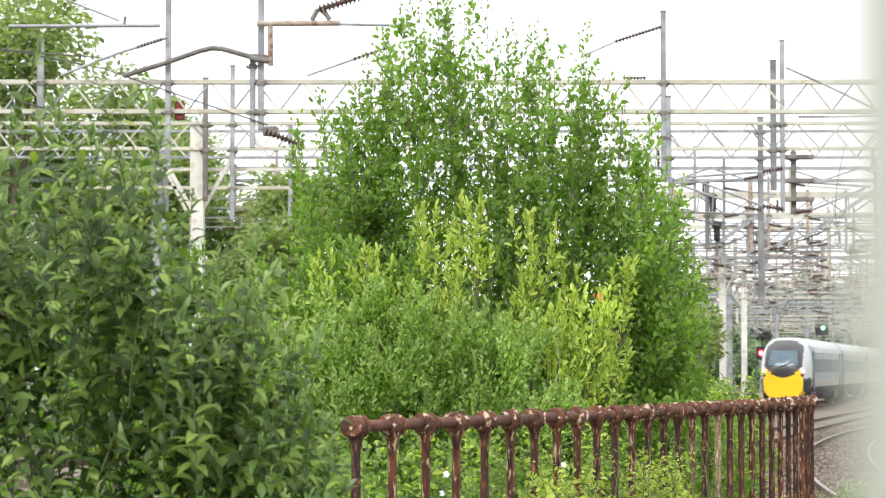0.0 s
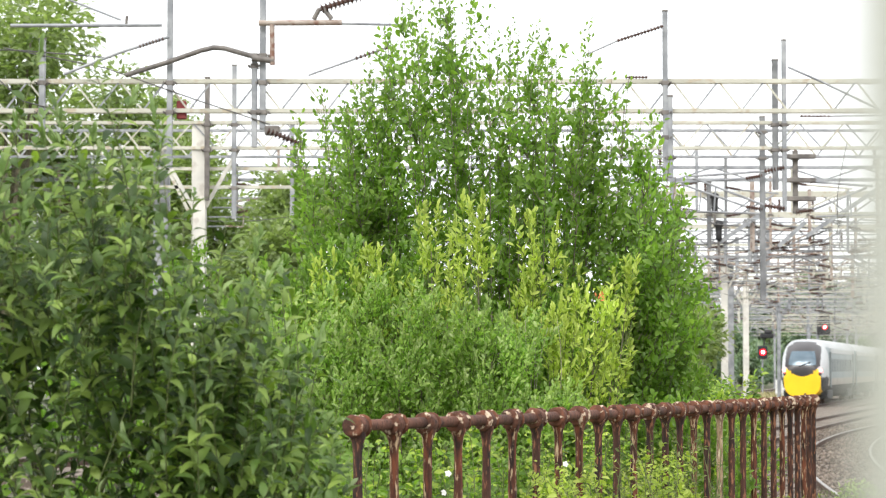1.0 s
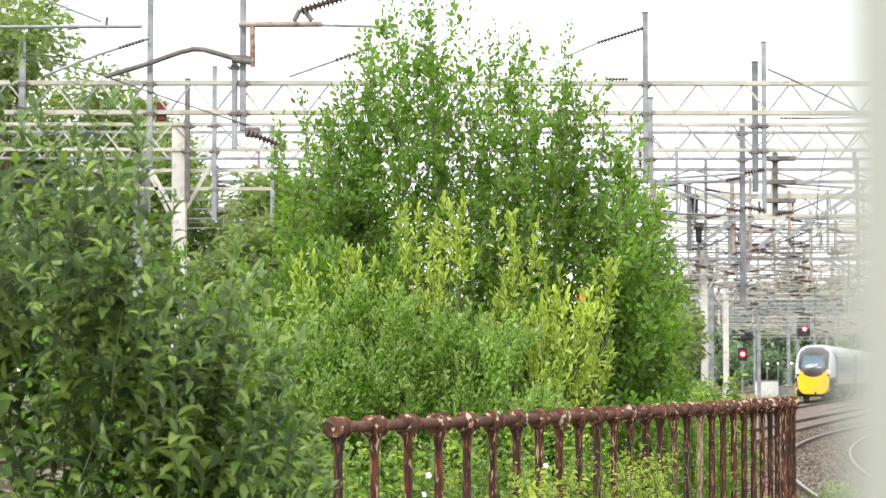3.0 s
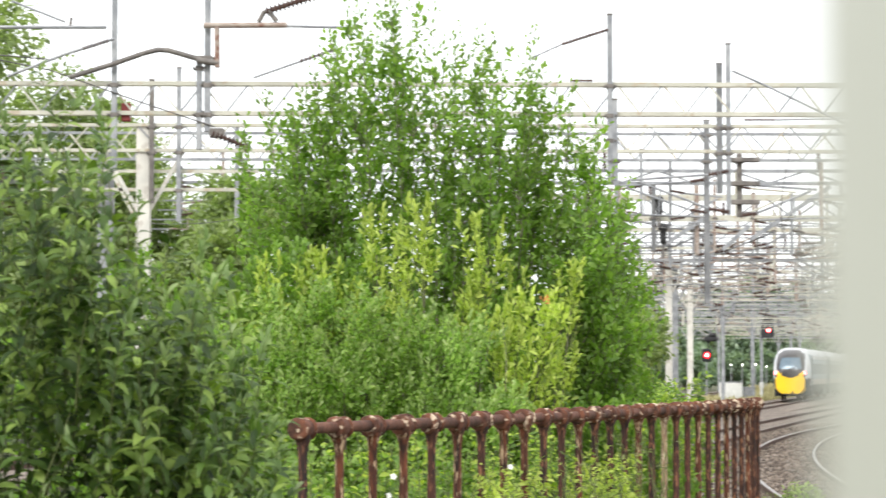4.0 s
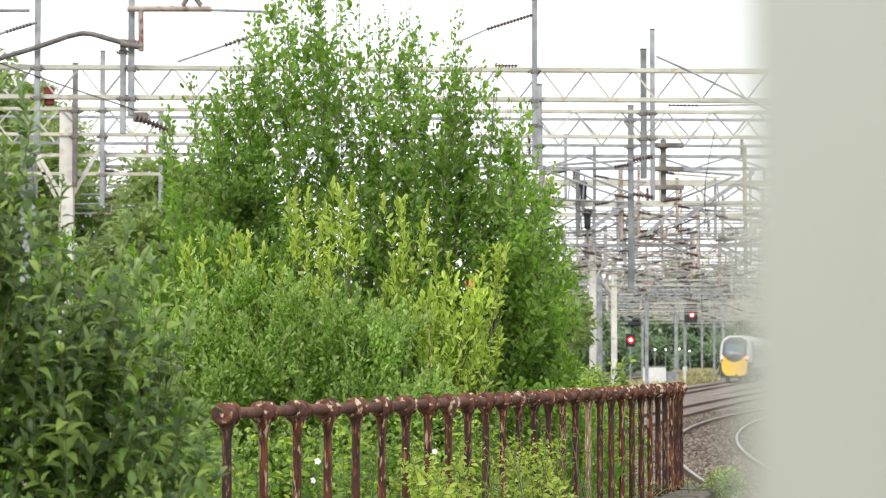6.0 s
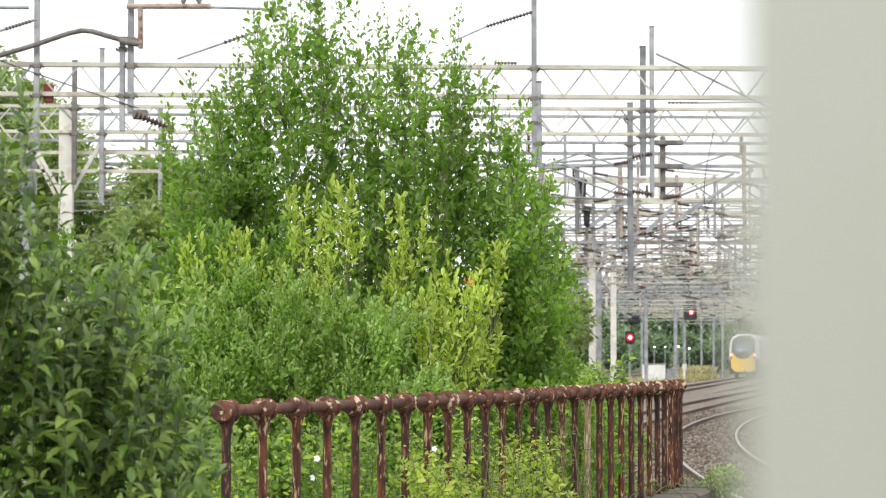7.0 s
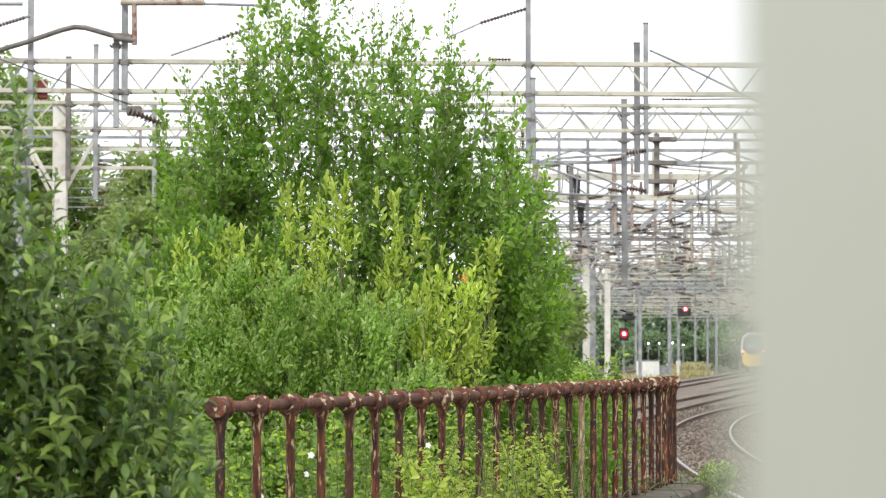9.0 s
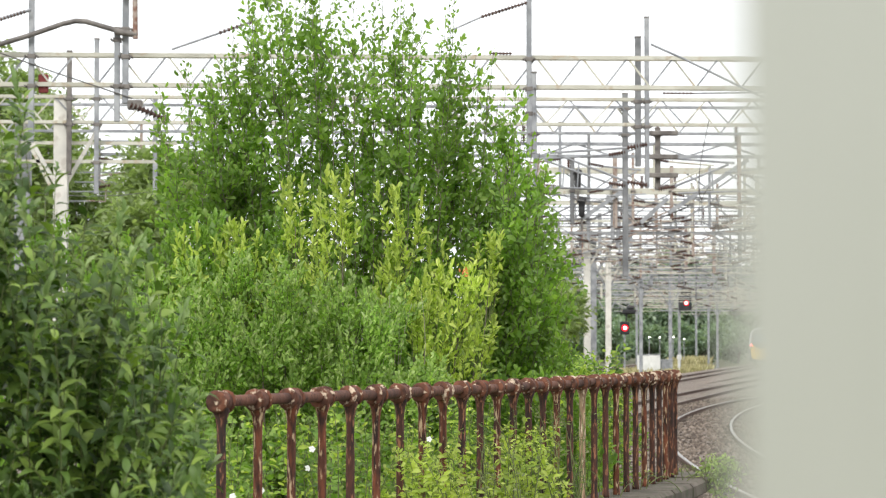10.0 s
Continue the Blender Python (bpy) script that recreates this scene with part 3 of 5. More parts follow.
def spray_bush(seed, label, y, sprays):
    """Tall yellow-green willow shoots in loose sprays: (x, top, half width, shoots)."""
    rng = random.Random(seed)
    shoots, trunks = [], []
    for x, z, w, n in sprays:
        yy = y + rng.uniform(-0.35, 0.35)
        foot = Vector((x + rng.gauss(0, 0.05), yy + 0.1, z - rng.uniform(0.75, 1.0)))
        trunks.append([(p, 0.009 - 0.0008 * j) for j, p in enumerate(shoot_points((x * 0.85, yy + 0.2, -0.44), foot.lerp(Vector((x, yy, z)), 0.55), (rng.gauss(0, 0.05), 0, 0), 7))])
        for k in range(n):
            e = Vector((x + rng.gauss(0, 0.6) * w, yy + rng.gauss(0, 0.12), z - 0.55 * rng.random() ** 1.5))
            b = foot.lerp(Vector((x, yy, z)), rng.uniform(0.0, 0.35))
            shoots.append((shoot_points(b, e, ((e.x - x) * 0.35, 0, -0.05), 7), 0.003))
    bush = plant("yellow_willow_bush", label, "bush", shoots, L_TIP, STEM, rng, trunks=trunks, spacing=0.026, length=0.085, width=0.028, start=0.4, pitch=0.8, spread=0.25, twigs=2.0, droop=-0.05, fold=0.14, leaf_droop=0.1)
    me = leaves_mesh("young_foliage", *rosettes(rng, shoots, bush.location, 8, 0.085, 0.027, 0.4), 0.15, 0.1)
    tagged(part_mesh("young_foliage", me, L_TIP, bush, "yellow fresh shoot tips"), kind="stuff")


def buddleja():
    rng = random.Random(23)
    top = [(-2.6, 3.1), (-1.65, 2.9), (-1.45, 3.12), (-1.3, 3.06), (-1.15, 2.96), (-0.97, 2.74), (-0.86, 2.52), (-0.62, 2.32), (-0.5, 2.08), (-0.4, 1.88), (-0.34, 1.6)]
    shoots = []
    for i in range(400):
        x = rng.uniform(-2.4, -0.36) if rng.random() < 0.8 else rng.uniform(-0.9, -0.36)
        zt = profile(top, x)
        f = rng.random()
        z = zt - (zt - 0.9) * 0.95 * f ** 1.35 + (0.16 * rng.random() if f < 0.14 else 0)
        y = 9.6 + rng.uniform(-0.75, 0.6) - 0.3 * f
        b = Vector((x - 0.3 * (x + 1.4) + rng.gauss(0, 0.2), 9.85 + rng.gauss(0, 0.25), max(0.44, z - rng.uniform(0.55, 1.1))))
        shoots.append((shoot_points(b, (x, y, z), (rng.gauss(0, 0.05), -0.12, 0.1), 9), 0.0036))
    kw = dict(opposite=True, level=True, jitter=0.002, twigs=0.35, fold=0.16, halves=(0.44, 0.46, 0.27), ground=0.44)
    top_ob = plant("buddleja_bush", "large dark-green buddleja bush with long pointed leaves", "bush", shoots, L_BUDD, STEM, rng,
                   spacing=0.07, length=0.122, width=0.046, start=0.2, pitch=1.05, spread=0.22, droop=-0.18, leaf_droop=0.36, **kw)
    me = leaves_mesh("young_foliage", *rosettes(rng, [q for q in shoots if rng.random() < 0.6], top_ob.location, 4, 0.08, 0.022, 0.3))
    tagged(part_mesh("young_foliage", me, L_BUDD_TIP, top_ob, "pale grey-green young leaves"), kind="stuff")


def hedge(seed, name, label, leaf, s0, s1, count, off, low, high, length, width, spread_off=0.25, pitch=1.0, spacing=0.06, pinnate=False):
    """A low plant along the railing, off metres to one side of it (positive: the track's side)."""
    rng = random.Random(seed)
    shoots = []
    for i in range(count):
        y = rng.uniform(s0, s1)
        n = Vector((1, -fence_slope(y), 0)).normalized()
        p = Vector((fence_x(y), y, 0)) + n * (off + rng.uniform(-spread_off, spread_off))
        z = low + (high - low) * (1 - rng.random() ** 1.4)
        b = p + Vector((rng.gauss(0, 0.12), rng.gauss(0, 0.12), -0.42 if off > 0.5 or (off < 0 and i % 12 == 0) else max(-0.42 if off < 0 else WALL_Z, z - 0.7)))
        shoots.append((shoot_points(b, p + Vector((0, 0, z)), (rng.gauss(0, 0.08), rng.gauss(0, 0.08), 0.12), 7), 0.005))
    return plant(name, label, "shrub", shoots, leaf, STEM, rng, spacing=spacing, length=length, width=width, start=0.25, pitch=pitch, spread=0.22, opposite=pinnate, twigs=3.0 if pinnate else 2.0, droop=0.15, ground=WALL_Z if 0 < off < 0.5 else -0.42)


def far_tree(seed, x, y, z0, radius, height, count, leaf_size, label, trunk=True, leaf=None):
    """A tree too far off for single shoots: limbs with many clumps of leaves."""
    rng = random.Random(seed)
    top = empty("tree", label, "tree", Matrix.Translation((x, y, z0)))
    at, way, up, ln, wd, lines = [], [], [], [], [], []
    lobes = []
    for i in range(18):
        a, q, h = i * 2.4 + seed, math.sqrt((i + 0.5) / 18), ((i * 7) % 18) / 18
        lobes.append((Vector((radius * 0.7 * q * math.cos(a) * (1 - 0.45 * h), radius * 0.6 * q * math.sin(a), height * (0.25 + 0.55 * h))), radius * rng.uniform(0.28, 0.46)))
    for c, r in lobes:
        lines.append([(p, 0.09 * radius * 0.25 * (1 - i / 9)) for i, p in enumerate(shoot_points((0, 0, height * 0.12), c, (0, 0, height * 0.1), 6))])
    for i in range(count):
        c, r = lobes[rng.randrange(18)]
        d = Vector((rng.gauss(0, 1), rng.gauss(0, 1), rng.gauss(0, 1))).normalized()
        at.append(c + d * r * rng.random() ** 0.4 * (0.8 + 0.4 * noise.noise(d * 2 + c)))
        way.append(d + Vector((rng.gauss(0, 0.7), rng.gauss(0, 0.7), rng.gauss(0, 0.5) - 0.3)))
        up.append((rng.gauss(0, 0.5), rng.gauss(0, 0.5), 1))
        ln.append(leaf_size * rng.uniform(0.6, 1.3))
        wd.append(leaf_size * rng.uniform(0.35, 0.7))
    if trunk:
        part_mesh("trunk", tube_mesh("trunk", [[((0, 0, -0.1), 0.05 * radius), ((0.05, 0, height * 0.15), 0.04 * radius), ((0, 0.1, height * 0.5), 0.02 * radius)]], 8), BARK, top)
    part_mesh("limb_work", tube_mesh("limb_work", lines, 4), BARK, top)
    me = clumps_mesh("crown", np.array([tuple(a) for a in at]), np.array([tuple(a) for a in way]), np.array(up), ln, wd)
    tagged(part_mesh("crown", me, leaf or L_FAR_HAZE, top), kind="stuff")


sallow()
willow_bush(31, "willow_bush", "dense light-green willow bush with upright leaves", -1.5, 0.92, 19.2,
            [(-1.5, 2.5), (-1.2, 2.62), (-0.9, 2.6), (-0.5, 2.78), (-0.2, 2.74), (0.2, 2.68), (0.45, 2.6), (0.7, 2.4), (0.95, 2.0)], L_BUSH, 900, 0.058, 0.025, 0.3, spacing=0.019, domes=60, tip=L_FRESH)
spray_bush(32, "yellow-green willow bush with narrow leaves and bare tips", 19.6,
           [(0.25, 3.32, 0.12, 11), (0.12, 3.05, 0.1, 8), (0.68, 3.22, 0.12, 12), (0.62, 2.85, 0.14, 12), (0.99, 2.8, 0.12, 11), (1.2, 2.62, 0.16, 16), (1.42, 2.85, 0.1, 8), (1.33, 2.4, 0.15, 14), (0.95, 2.4, 0.16, 14), (0.8, 2.5, 0.1, 8), (1.08, 2.15, 0.2, 14)])
spray_bush(33, "tall yellow-green willow shoots in a green bush", 19.9,
           [(-0.62, 2.95, 0.14, 13), (-0.4, 2.82, 0.14, 12), (-0.98, 2.9, 0.12, 9), (-0.1, 3.3, 0.12, 10), (-0.25, 2.75, 0.12, 9), (-1.4, 2.8, 0.16, 9), (-1.15, 2.6, 0.14, 10), (-0.8, 2.65, 0.14, 10), (0.05, 2.8, 0.12, 9)])
willow_bush(36, "willow_bush", "mid-green willow bush beneath the sallow tree", -2.5, 0.3, 20.5,
            [(-2.5, 2.9), (-2.0, 3.05), (-1.5, 2.95), (-1.1, 3.1), (-0.6, 3.15), (0.0, 3.0), (0.3, 2.8)], L_SALLOW, 560, 0.075, 0.034, 0.8, spacing=0.026, domes=42)
willow_bush(34, "dark_willow_bush", "dark green shady willow undergrowth", -1.6, 2.2, 20.6,
            [(-1.6, 2.3), (0, 2.3), (1.6, 2.3), (2.0, 2.0), (2.2, 1.8)], L_SALLOW, 420, 0.08, 0.038, 0.2, domes=34)
hedge(41, "hedge_shrub", "bright yellow-green shrub growing behind the railing", L_HEDGE, 13.4, 23.5, 170, -0.6, 0.7, 1.68, 0.07, 0.027, 0.3, 1.1, 0.036, True)
hedge(48, "green_shrub", "mid-green broad-leaved shrub behind the railing", L_SALLOW, 12.0, 24, 90, -0.8, 0.6, 1.6, 0.085, 0.05, 0.3)
hedge(45, "shady_shrub", "mid-green shady shrub behind the railing", L_SALLOW, 11.8, 25, 130, -1.05, 0.9, 1.66, 0.10, 0.055, 0.3)
hedge(42, "hedge_shrub", "bright green shrub rising above the railing's end", L_HEDGE, 24.3, 27.0, 150, -1.25, 0.9, 1.93, 0.095, 0.042, 0.3, 1.1, 0.045, True)
hedge(46, "hedge_shrub", "bright yellow-green sprays hanging through the railing", L_TIP, 14.8, 18.0, 85, 0.06, 0.9, 1.45, 0.068, 0.026, 0.12, 1.1, 0.034, True)
hedge(43, "olive_weed", "dull olive straggling weed growing through the railing", L_DRY, 15.8, 19.0, 42, 0.12, 1.0, 1.62, 0.05, 0.018, 0.12)
hedge(47, "coping_grass", "thin green grass tufts in the coping", L_HEDGE, 20.0, 22.8, 10, 0.2, 0.84, 0.92, 0.05, 0.008, 0.06)
hedge(44, "coping_weed", "bright green weed at the foot of the coping", L_FRESH, 23.0, 23.6, 100, 0.42, 0.5, 0.96, 0.07, 0.026, 0.1)
buddleja()
willow_bush(35, "shady_bush", "dark shady undergrowth behind the buddleja", -3.4, -0.75, 12.6, [(-3.4, 2.8), (-2.0, 2.6), (-1.4, 2.2), (-0.75, 1.6)], L_SALLOW, 300, 0.09, 0.04, -0.3, spacing=0.04, domes=26)


def bramble_flowers():
    """Small white five-petalled flowers on the shrub behind the railing."""
    rng = random.Random(8)
    for i in range(9):
        y = rng.uniform(12.2, 19)
        f = empty("bramble_flower", "small white bramble flower among yellow-green leaves", "flower", pose(fence_x(y) - 0.3 + rng.uniform(-0.15, 0.1), y, rng.uniform(1.15, 1.66), 70, 0, rng.uniform(-40, 40)), group="bramble flowers")
        for k in range(5):
            me = leaves_mesh("petal", [(0, 0, 0)], [(math.cos(k * 1.257), math.sin(k * 1.257), 0.25)], [(0, 0, 1)], [0.022], [0.02])
            part_mesh("petal", me, PETAL, f)


def bare_twigs():
    rng = random.Random(9)
    t = empty("dead_twigs", "bare pale dead willow twigs among green shoots", "twigs", Matrix.Translation((0.6, 18.9, -0.42)))
    for k in range(4):
        x = 0.02 + 0.05 * k + rng.uniform(-0.03, 0.03)
        pts = shoot_points((x, 0.2, 1.7), (x * 1.6 - 0.03, rng.uniform(-0.15, 0.1), rng.uniform(2.7, 3.3)), (rng.gauss(0, 0.12), 0, 0), 6)
        part_mesh("twig", tube_mesh("twig", [[(p, 0.0045 - 0.0005 * i) for i, p in enumerate(pts)]], 5), DEADWOOD, t)
    at = [(0.56 + rng.gauss(0, 0.02), -0.2, 2.95 + rng.gauss(0, 0.02)) for _ in range(7)]
    me = leaves_mesh("withered_foliage", at, [(rng.gauss(0, 1), -0.3, rng.gauss(0, 1)) for _ in at], [(0, -1, 0.3)] * 7, [0.035] * 7, [0.013] * 7)
    part_mesh("withered_foliage", me, WITHERED, t, "orange withered leaves")


bramble_flowers()
bare_twigs()
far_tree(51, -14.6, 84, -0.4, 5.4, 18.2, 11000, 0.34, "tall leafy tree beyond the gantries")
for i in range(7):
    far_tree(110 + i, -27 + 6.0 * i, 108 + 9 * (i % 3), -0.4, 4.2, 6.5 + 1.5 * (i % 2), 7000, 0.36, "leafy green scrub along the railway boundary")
far_tree(55, -12.6, 90, -0.4, 5.2, 14.0, 14000, 0.36, "leafy green tree beyond the gantries, haze in its leaf colour")
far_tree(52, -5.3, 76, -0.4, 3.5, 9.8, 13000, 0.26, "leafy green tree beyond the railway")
far_tree(56, -4.3, 82, -0.4, 3.4, 9.6, 9000, 0.3, "leafy green tree beyond the gantries, haze in its leaf colour")
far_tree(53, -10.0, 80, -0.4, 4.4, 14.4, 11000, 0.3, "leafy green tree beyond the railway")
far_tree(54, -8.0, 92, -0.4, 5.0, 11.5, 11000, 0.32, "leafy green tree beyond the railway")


# ---- overhead line gantries ----
def lattice_boom(parent, y, x0, x1, zb, zt, bay, chord, brace, mat, brace_mat, joined):
    for name, z in (("top_chord", zt), ("bottom_chord", zb)):
        bm = bmesh.new()
        beam(bm, (x0, y, z), (x1, y, z), chord, chord)
        beam(bm, (x0, y + 0.24, z), (x1, y + 0.24, z), chord, chord * 0.8)
        part(name, bm, mat, parent)
    n = int((x1 - x0) / bay)
    bm = bmesh.new()
    for i in range(n):
        xa, xb = x0 + i * bay, x0 + (i + 1) * bay
        a, b = ((xa, y, zt), (xb, y, zb)) if i % 2 else ((xa, y, zb), (xb, y, zt))
        if joined:
            beam(bm, a, b, brace, brace)
        else:
            bb = bmesh.new()
            beam(bb, a, b, brace, brace)
            part("brace", bb, brace_mat[i % len(brace_mat)], parent)
        if i % 2:
            beam(bm, (xa, y, zt), (xa, y + 0.24, zt), brace, brace)
            beam(bm, (xb, y, zb), (xb, y + 0.24, zb), brace, brace)
    tagged(part("cross_tie", bm, brace_mat[0], parent), kind="stuff")


def gantry_column(parent, x, y, z1, w, mat, knee=True):
    bm = bmesh.new()
    box(bm, x, y + 0.2, (z1 - 0.45) / 2, w, 0.36, z1 + 0.45, 0.015)
    col = part("column", bm, mat, parent)
    if knee:
        for sgn in (-1, 1):
            bm = bmesh.new()
            beam(bm, (x + sgn * w * 0.4, y + 0.2, z1 - 2.1), (x + sgn * 0.95, y + 0.2, z1 - 0.65), 0.09, 0.09)
            part("knee_brace", bm, mat, parent)
    return col


def string_of_discs(bm, a, b, r, count):
    """An insulator: a rod with a row of sheds."""
    a, b = Vector(a), Vector(b)
    bar(bm, a, b, r * 0.4, 6)
    for i in range(count):
        c = a.lerp(b, (i + 0.5) / count)
        d = (b - a).normalized() * (b - a).length / count * 0.25
        bar(bm, c - d, c + d, r, 8, r * 0.55)


def drop_tube(parent, x, y, z0, z1, w, mat=None, clamps=()):
    bm = bmesh.new()
    box(bm, x, y - 0.12, (z0 + z1) / 2, w, w, z1 - z0, 0.01)
    tube = part("drop_tube", bm, mat or STEEL, parent)
    bm = bmesh.new()
    box(bm, x, y - 0.12, z1 + 0.012, w * 1.15, w * 1.15, 0.03)
    part("cap", bm, DARK_STEEL, tube)
    for z in clamps:
        bm = bmesh.new()
        box(bm, x, y - 0.09, z, w * 1.45, w * 1.7, 0.09, 0.008)
        bar(bm, (x - w, y - 0.25, z), (x - w, y + 0.05, z), 0.02)
        bar(bm, (x + w, y - 0.25, z), (x + w, y + 0.05, z), 0.02)
        part("clamp", bm, DARK_STEEL, tube)
    return tube


def cantilever(parent, x, y, z, reach, rng, scale=1.0, mat=None):
    """A wire support at a drop tube: a top tie with insulator, a tube, a registration arm."""
    sg = 1 if reach > 0 else -1
    y -= 0.15
    bm = bmesh.new()
    string_of_discs(bm, (x, y, z), (x + sg * 0.5, y, z - 0.09), 0.075 * scale, 7)
    part("insulator", bm, INSUL, parent)
    bm = bmesh.new()
    string_of_discs(bm, (x, y, z - 1.0), (x + sg * 0.5, y, z - 0.92), 0.075 * scale, 7)
    part("insulator", bm, INSUL, parent)
    bm = bmesh.new()
    bar(bm, (x + sg * 0.5, y, z - 0.09), (x + reach, y, z - 0.22), 0.03 * scale)
    bar(bm, (x + sg * 0.5, y, z - 0.92), (x + reach * 0.92, y, z - 0.26), 0.03 * scale)
    bar(bm, (x + sg * 0.6, y, z - 1.12), (x + reach * 1.1, y, z - 1.05), 0.024 * scale)
    bar(bm, (x + reach * 0.7, y, z - 0.45), (x + reach * 0.72, y, z - 1.1), 0.02 * scale)
    part("wire_arm", bm, mat or STEEL, parent)


def gantry(label, y, x0, x1, zb, zt, columns, bay=0.9, chord=0.09, brace=0.035, mat=None, brace_mats=None, joined=False, colmat=None, colw=0.3):
    mat = mat or BOOM
    g = empty("line_gantry", label, "gantry", Matrix.Translation((0, 0, 0)), group="overhead line gantries")
    lattice_boom(g, y, x0, x1, zb, zt, bay, chord, brace, mat, brace_mats or [BOOM, STEEL], joined)
    for i, x in enumerate(columns):
        gantry_column(g, x, y, zt if colw == 0.34 else zb, colw, colmat or PALE_COL, not joined or i == 0)
    return g


rngG = random.Random(77)
GA = gantry("pale painted lattice gantry with grey drop tubes and wire arms", 49.5, -14.0, 15.0, 7.04, 7.62, (-13.2, 14.4), 0.45, 0.08, 0.034, BOOM, [STEEL, BOOM])
for x, z0, z1, w, cl in ((-5.36, 5.9, 9.9, 0.11, (6.99, 7.57)), (-3.55, 6.66, 9.9, 0.12, (6.99, 7.57, 8.1)), (-3.71, 6.31, 8.12, 0.11, (6.99, 7.9)), (4.30, 5.67, 8.97, 0.10, (6.5, 6.99, 7.57)), (4.39, 5.72, 7.3, 0.10, (6.1,)), (-7.85, 6.66, 8.42, 0.12, (6.99, 7.57))):
    drop_tube(GA, x, 49.5, z0, z1, w, None, cl)


def near_arms():
    y = 49.2
    def tube(name, pts, r, mat, label=""):
        part_mesh(name, tube_mesh(name, [[(p, r) for p in pts]], 8), mat, GA, label, True)
    tube("support_arm", [(-3.62, y, 8.72), (-2.0, y, 8.73)], 0.055, RUSTY, "cream steel support arm")
    tube("arm_end", [(-2.0, y, 8.71), (-0.7, y, 8.68)], 0.026, STEEL)
    tube("arm_drop", [(-3.36, y, 8.7), (-3.35, y, 7.9)], 0.055, RUSTY)
    tube("arm_strut", [(-3.75, y, 8.04), (-3.32, y, 7.98)], 0.06, DARK_STEEL)
    tube("bent_arm", [(-6.2, y, 7.70), (-5.4, y, 7.95), (-4.75, y, 8.18), (-4.5, y, 8.24), (-4.3, y, 8.23), (-3.95, y, 8.13), (-3.6, y, 8.03)], 0.05, DARK_STEEL, "bent grey tube")
    tube("support_arm", [(-8.45, y, 8.67), (-5.5, y, 8.68)], 0.035, STEEL)
    tube("tie_rod", [(-7.35, y, 9.19), (-6.3, y, 8.78)], 0.022, STEEL)
    tube("tie_rod", [(-7.4, y, 7.72), (-6.3, y, 8.15), (-5.36, y, 8.45)], 0.03, STEEL)
    tube("tie_rod", [(2.75, y, 8.1), (3.35, y, 8.37)], 0.018, STEEL)
    tube("tie_rod", [(-2.65, y, 7.7), (-1.03, y, 8.27)], 0.022, STEEL)
    tube("hanger", [(-6.2, y, 8.68), (-6.18, y, 8.86)], 0.03, DARK_STEEL)
    tube("tie_rod", [(7.5, y, 6.9), (9.9, y, 6.95)], 0.018, STEEL)
    tube("stay_rod", [(6.67, y, 7.86), (7.33, y, 7.57), (8.37, y, 7.07), (9.6, y, 6.5)], 0.022, STEEL)
    tube("insulator_yoke", [(-2.55, y, 8.79), (-2.45, y, 8.98), (-2.35, y, 9.0), (-2.2, y, 8.8)], 0.05, DARK_STEEL)
    for a, b, r, n in (((-2.42, y, 8.99), (-1.45, y, 9.3), 0.11, 12), ((3.35, y, 8.37), (4.25, y, 8.66), 0.048, 14), ((-3.45, y, 6.62), (-2.7, y, 6.33), 0.085, 10), ((-5.95, y, 8.26), (-5.45, y, 8.42), 0.05, 8), ((-1.75, y, 8.02), (-1.1, y, 8.25), 0.05, 8), ((6.9, y, 6.9), (7.5, y, 6.9), 0.03, 8), ((3.5, y, 7.66), (3.95, y, 7.66), 0.04, 7)):
        bm = bmesh.new()
        string_of_discs(bm, a, b, r, n)
        part("insulator", bm, INSUL, GA, "dark brown ribbed insulator")
    bm = bmesh.new()
    box(bm, -5.15, y + 0.4, 7.06, 0.19, 0.16, 0.36, 0.02)
    part("relay_box", bm, RED_PAINT, GA, "small faded red box")
    bm = bmesh.new()
    box(bm, -3.35, y, 6.62, 0.3, 0.06, 0.2, 0.03)
    part("bracket", bm, DARK_STEEL, GA)


near_arms()

GB = gantry("pale lattice gantry on a thick weathered column", 62.0, -17.0, 21.0, 7.40, 8.02, (-6.02, 20.5), 0.57, 0.075, 0.034, BOOM, [BOOM, STEEL], colw=0.34)
for x, z0, z1, w, m, cl in ((-5.14, 5.64, 9.4, 0.11, STEEL, (6.4, 7.33, 7.95)), (-5.8, 6.1, 9.1, 0.12, DARK_STEEL, (7.33, 7.95)), (8.07, 6.36, 9.53, 0.14, GREY_STEEL, (7.33, 7.95)), (8.29, 5.84, 10.02, 0.11, STEEL, (7.33, 7.95))):
    drop_tube(GB, x, 62.0, z0, z1, w, m, cl)
gantry_column(GB, -7.0, 62.6, 7.9, 0.38, STEEL, False)
cantilever(GB, 8.29, 62, 6.9, -2.4, rngG)
for a, b in (((-9.0, 62.2, 6.9), (-3.2, 62.2, 6.9)), ((-9.0, 62.2, 6.45), (-3.2, 62.2, 6.45)), ((-7.0, 62.2, 7.3), (-6.2, 62.2, 5.7))):
    bm = bmesh.new()
    beam(bm, a, b, 0.08, 0.08)
    part("lower_rail", bm, BOOM, GB)

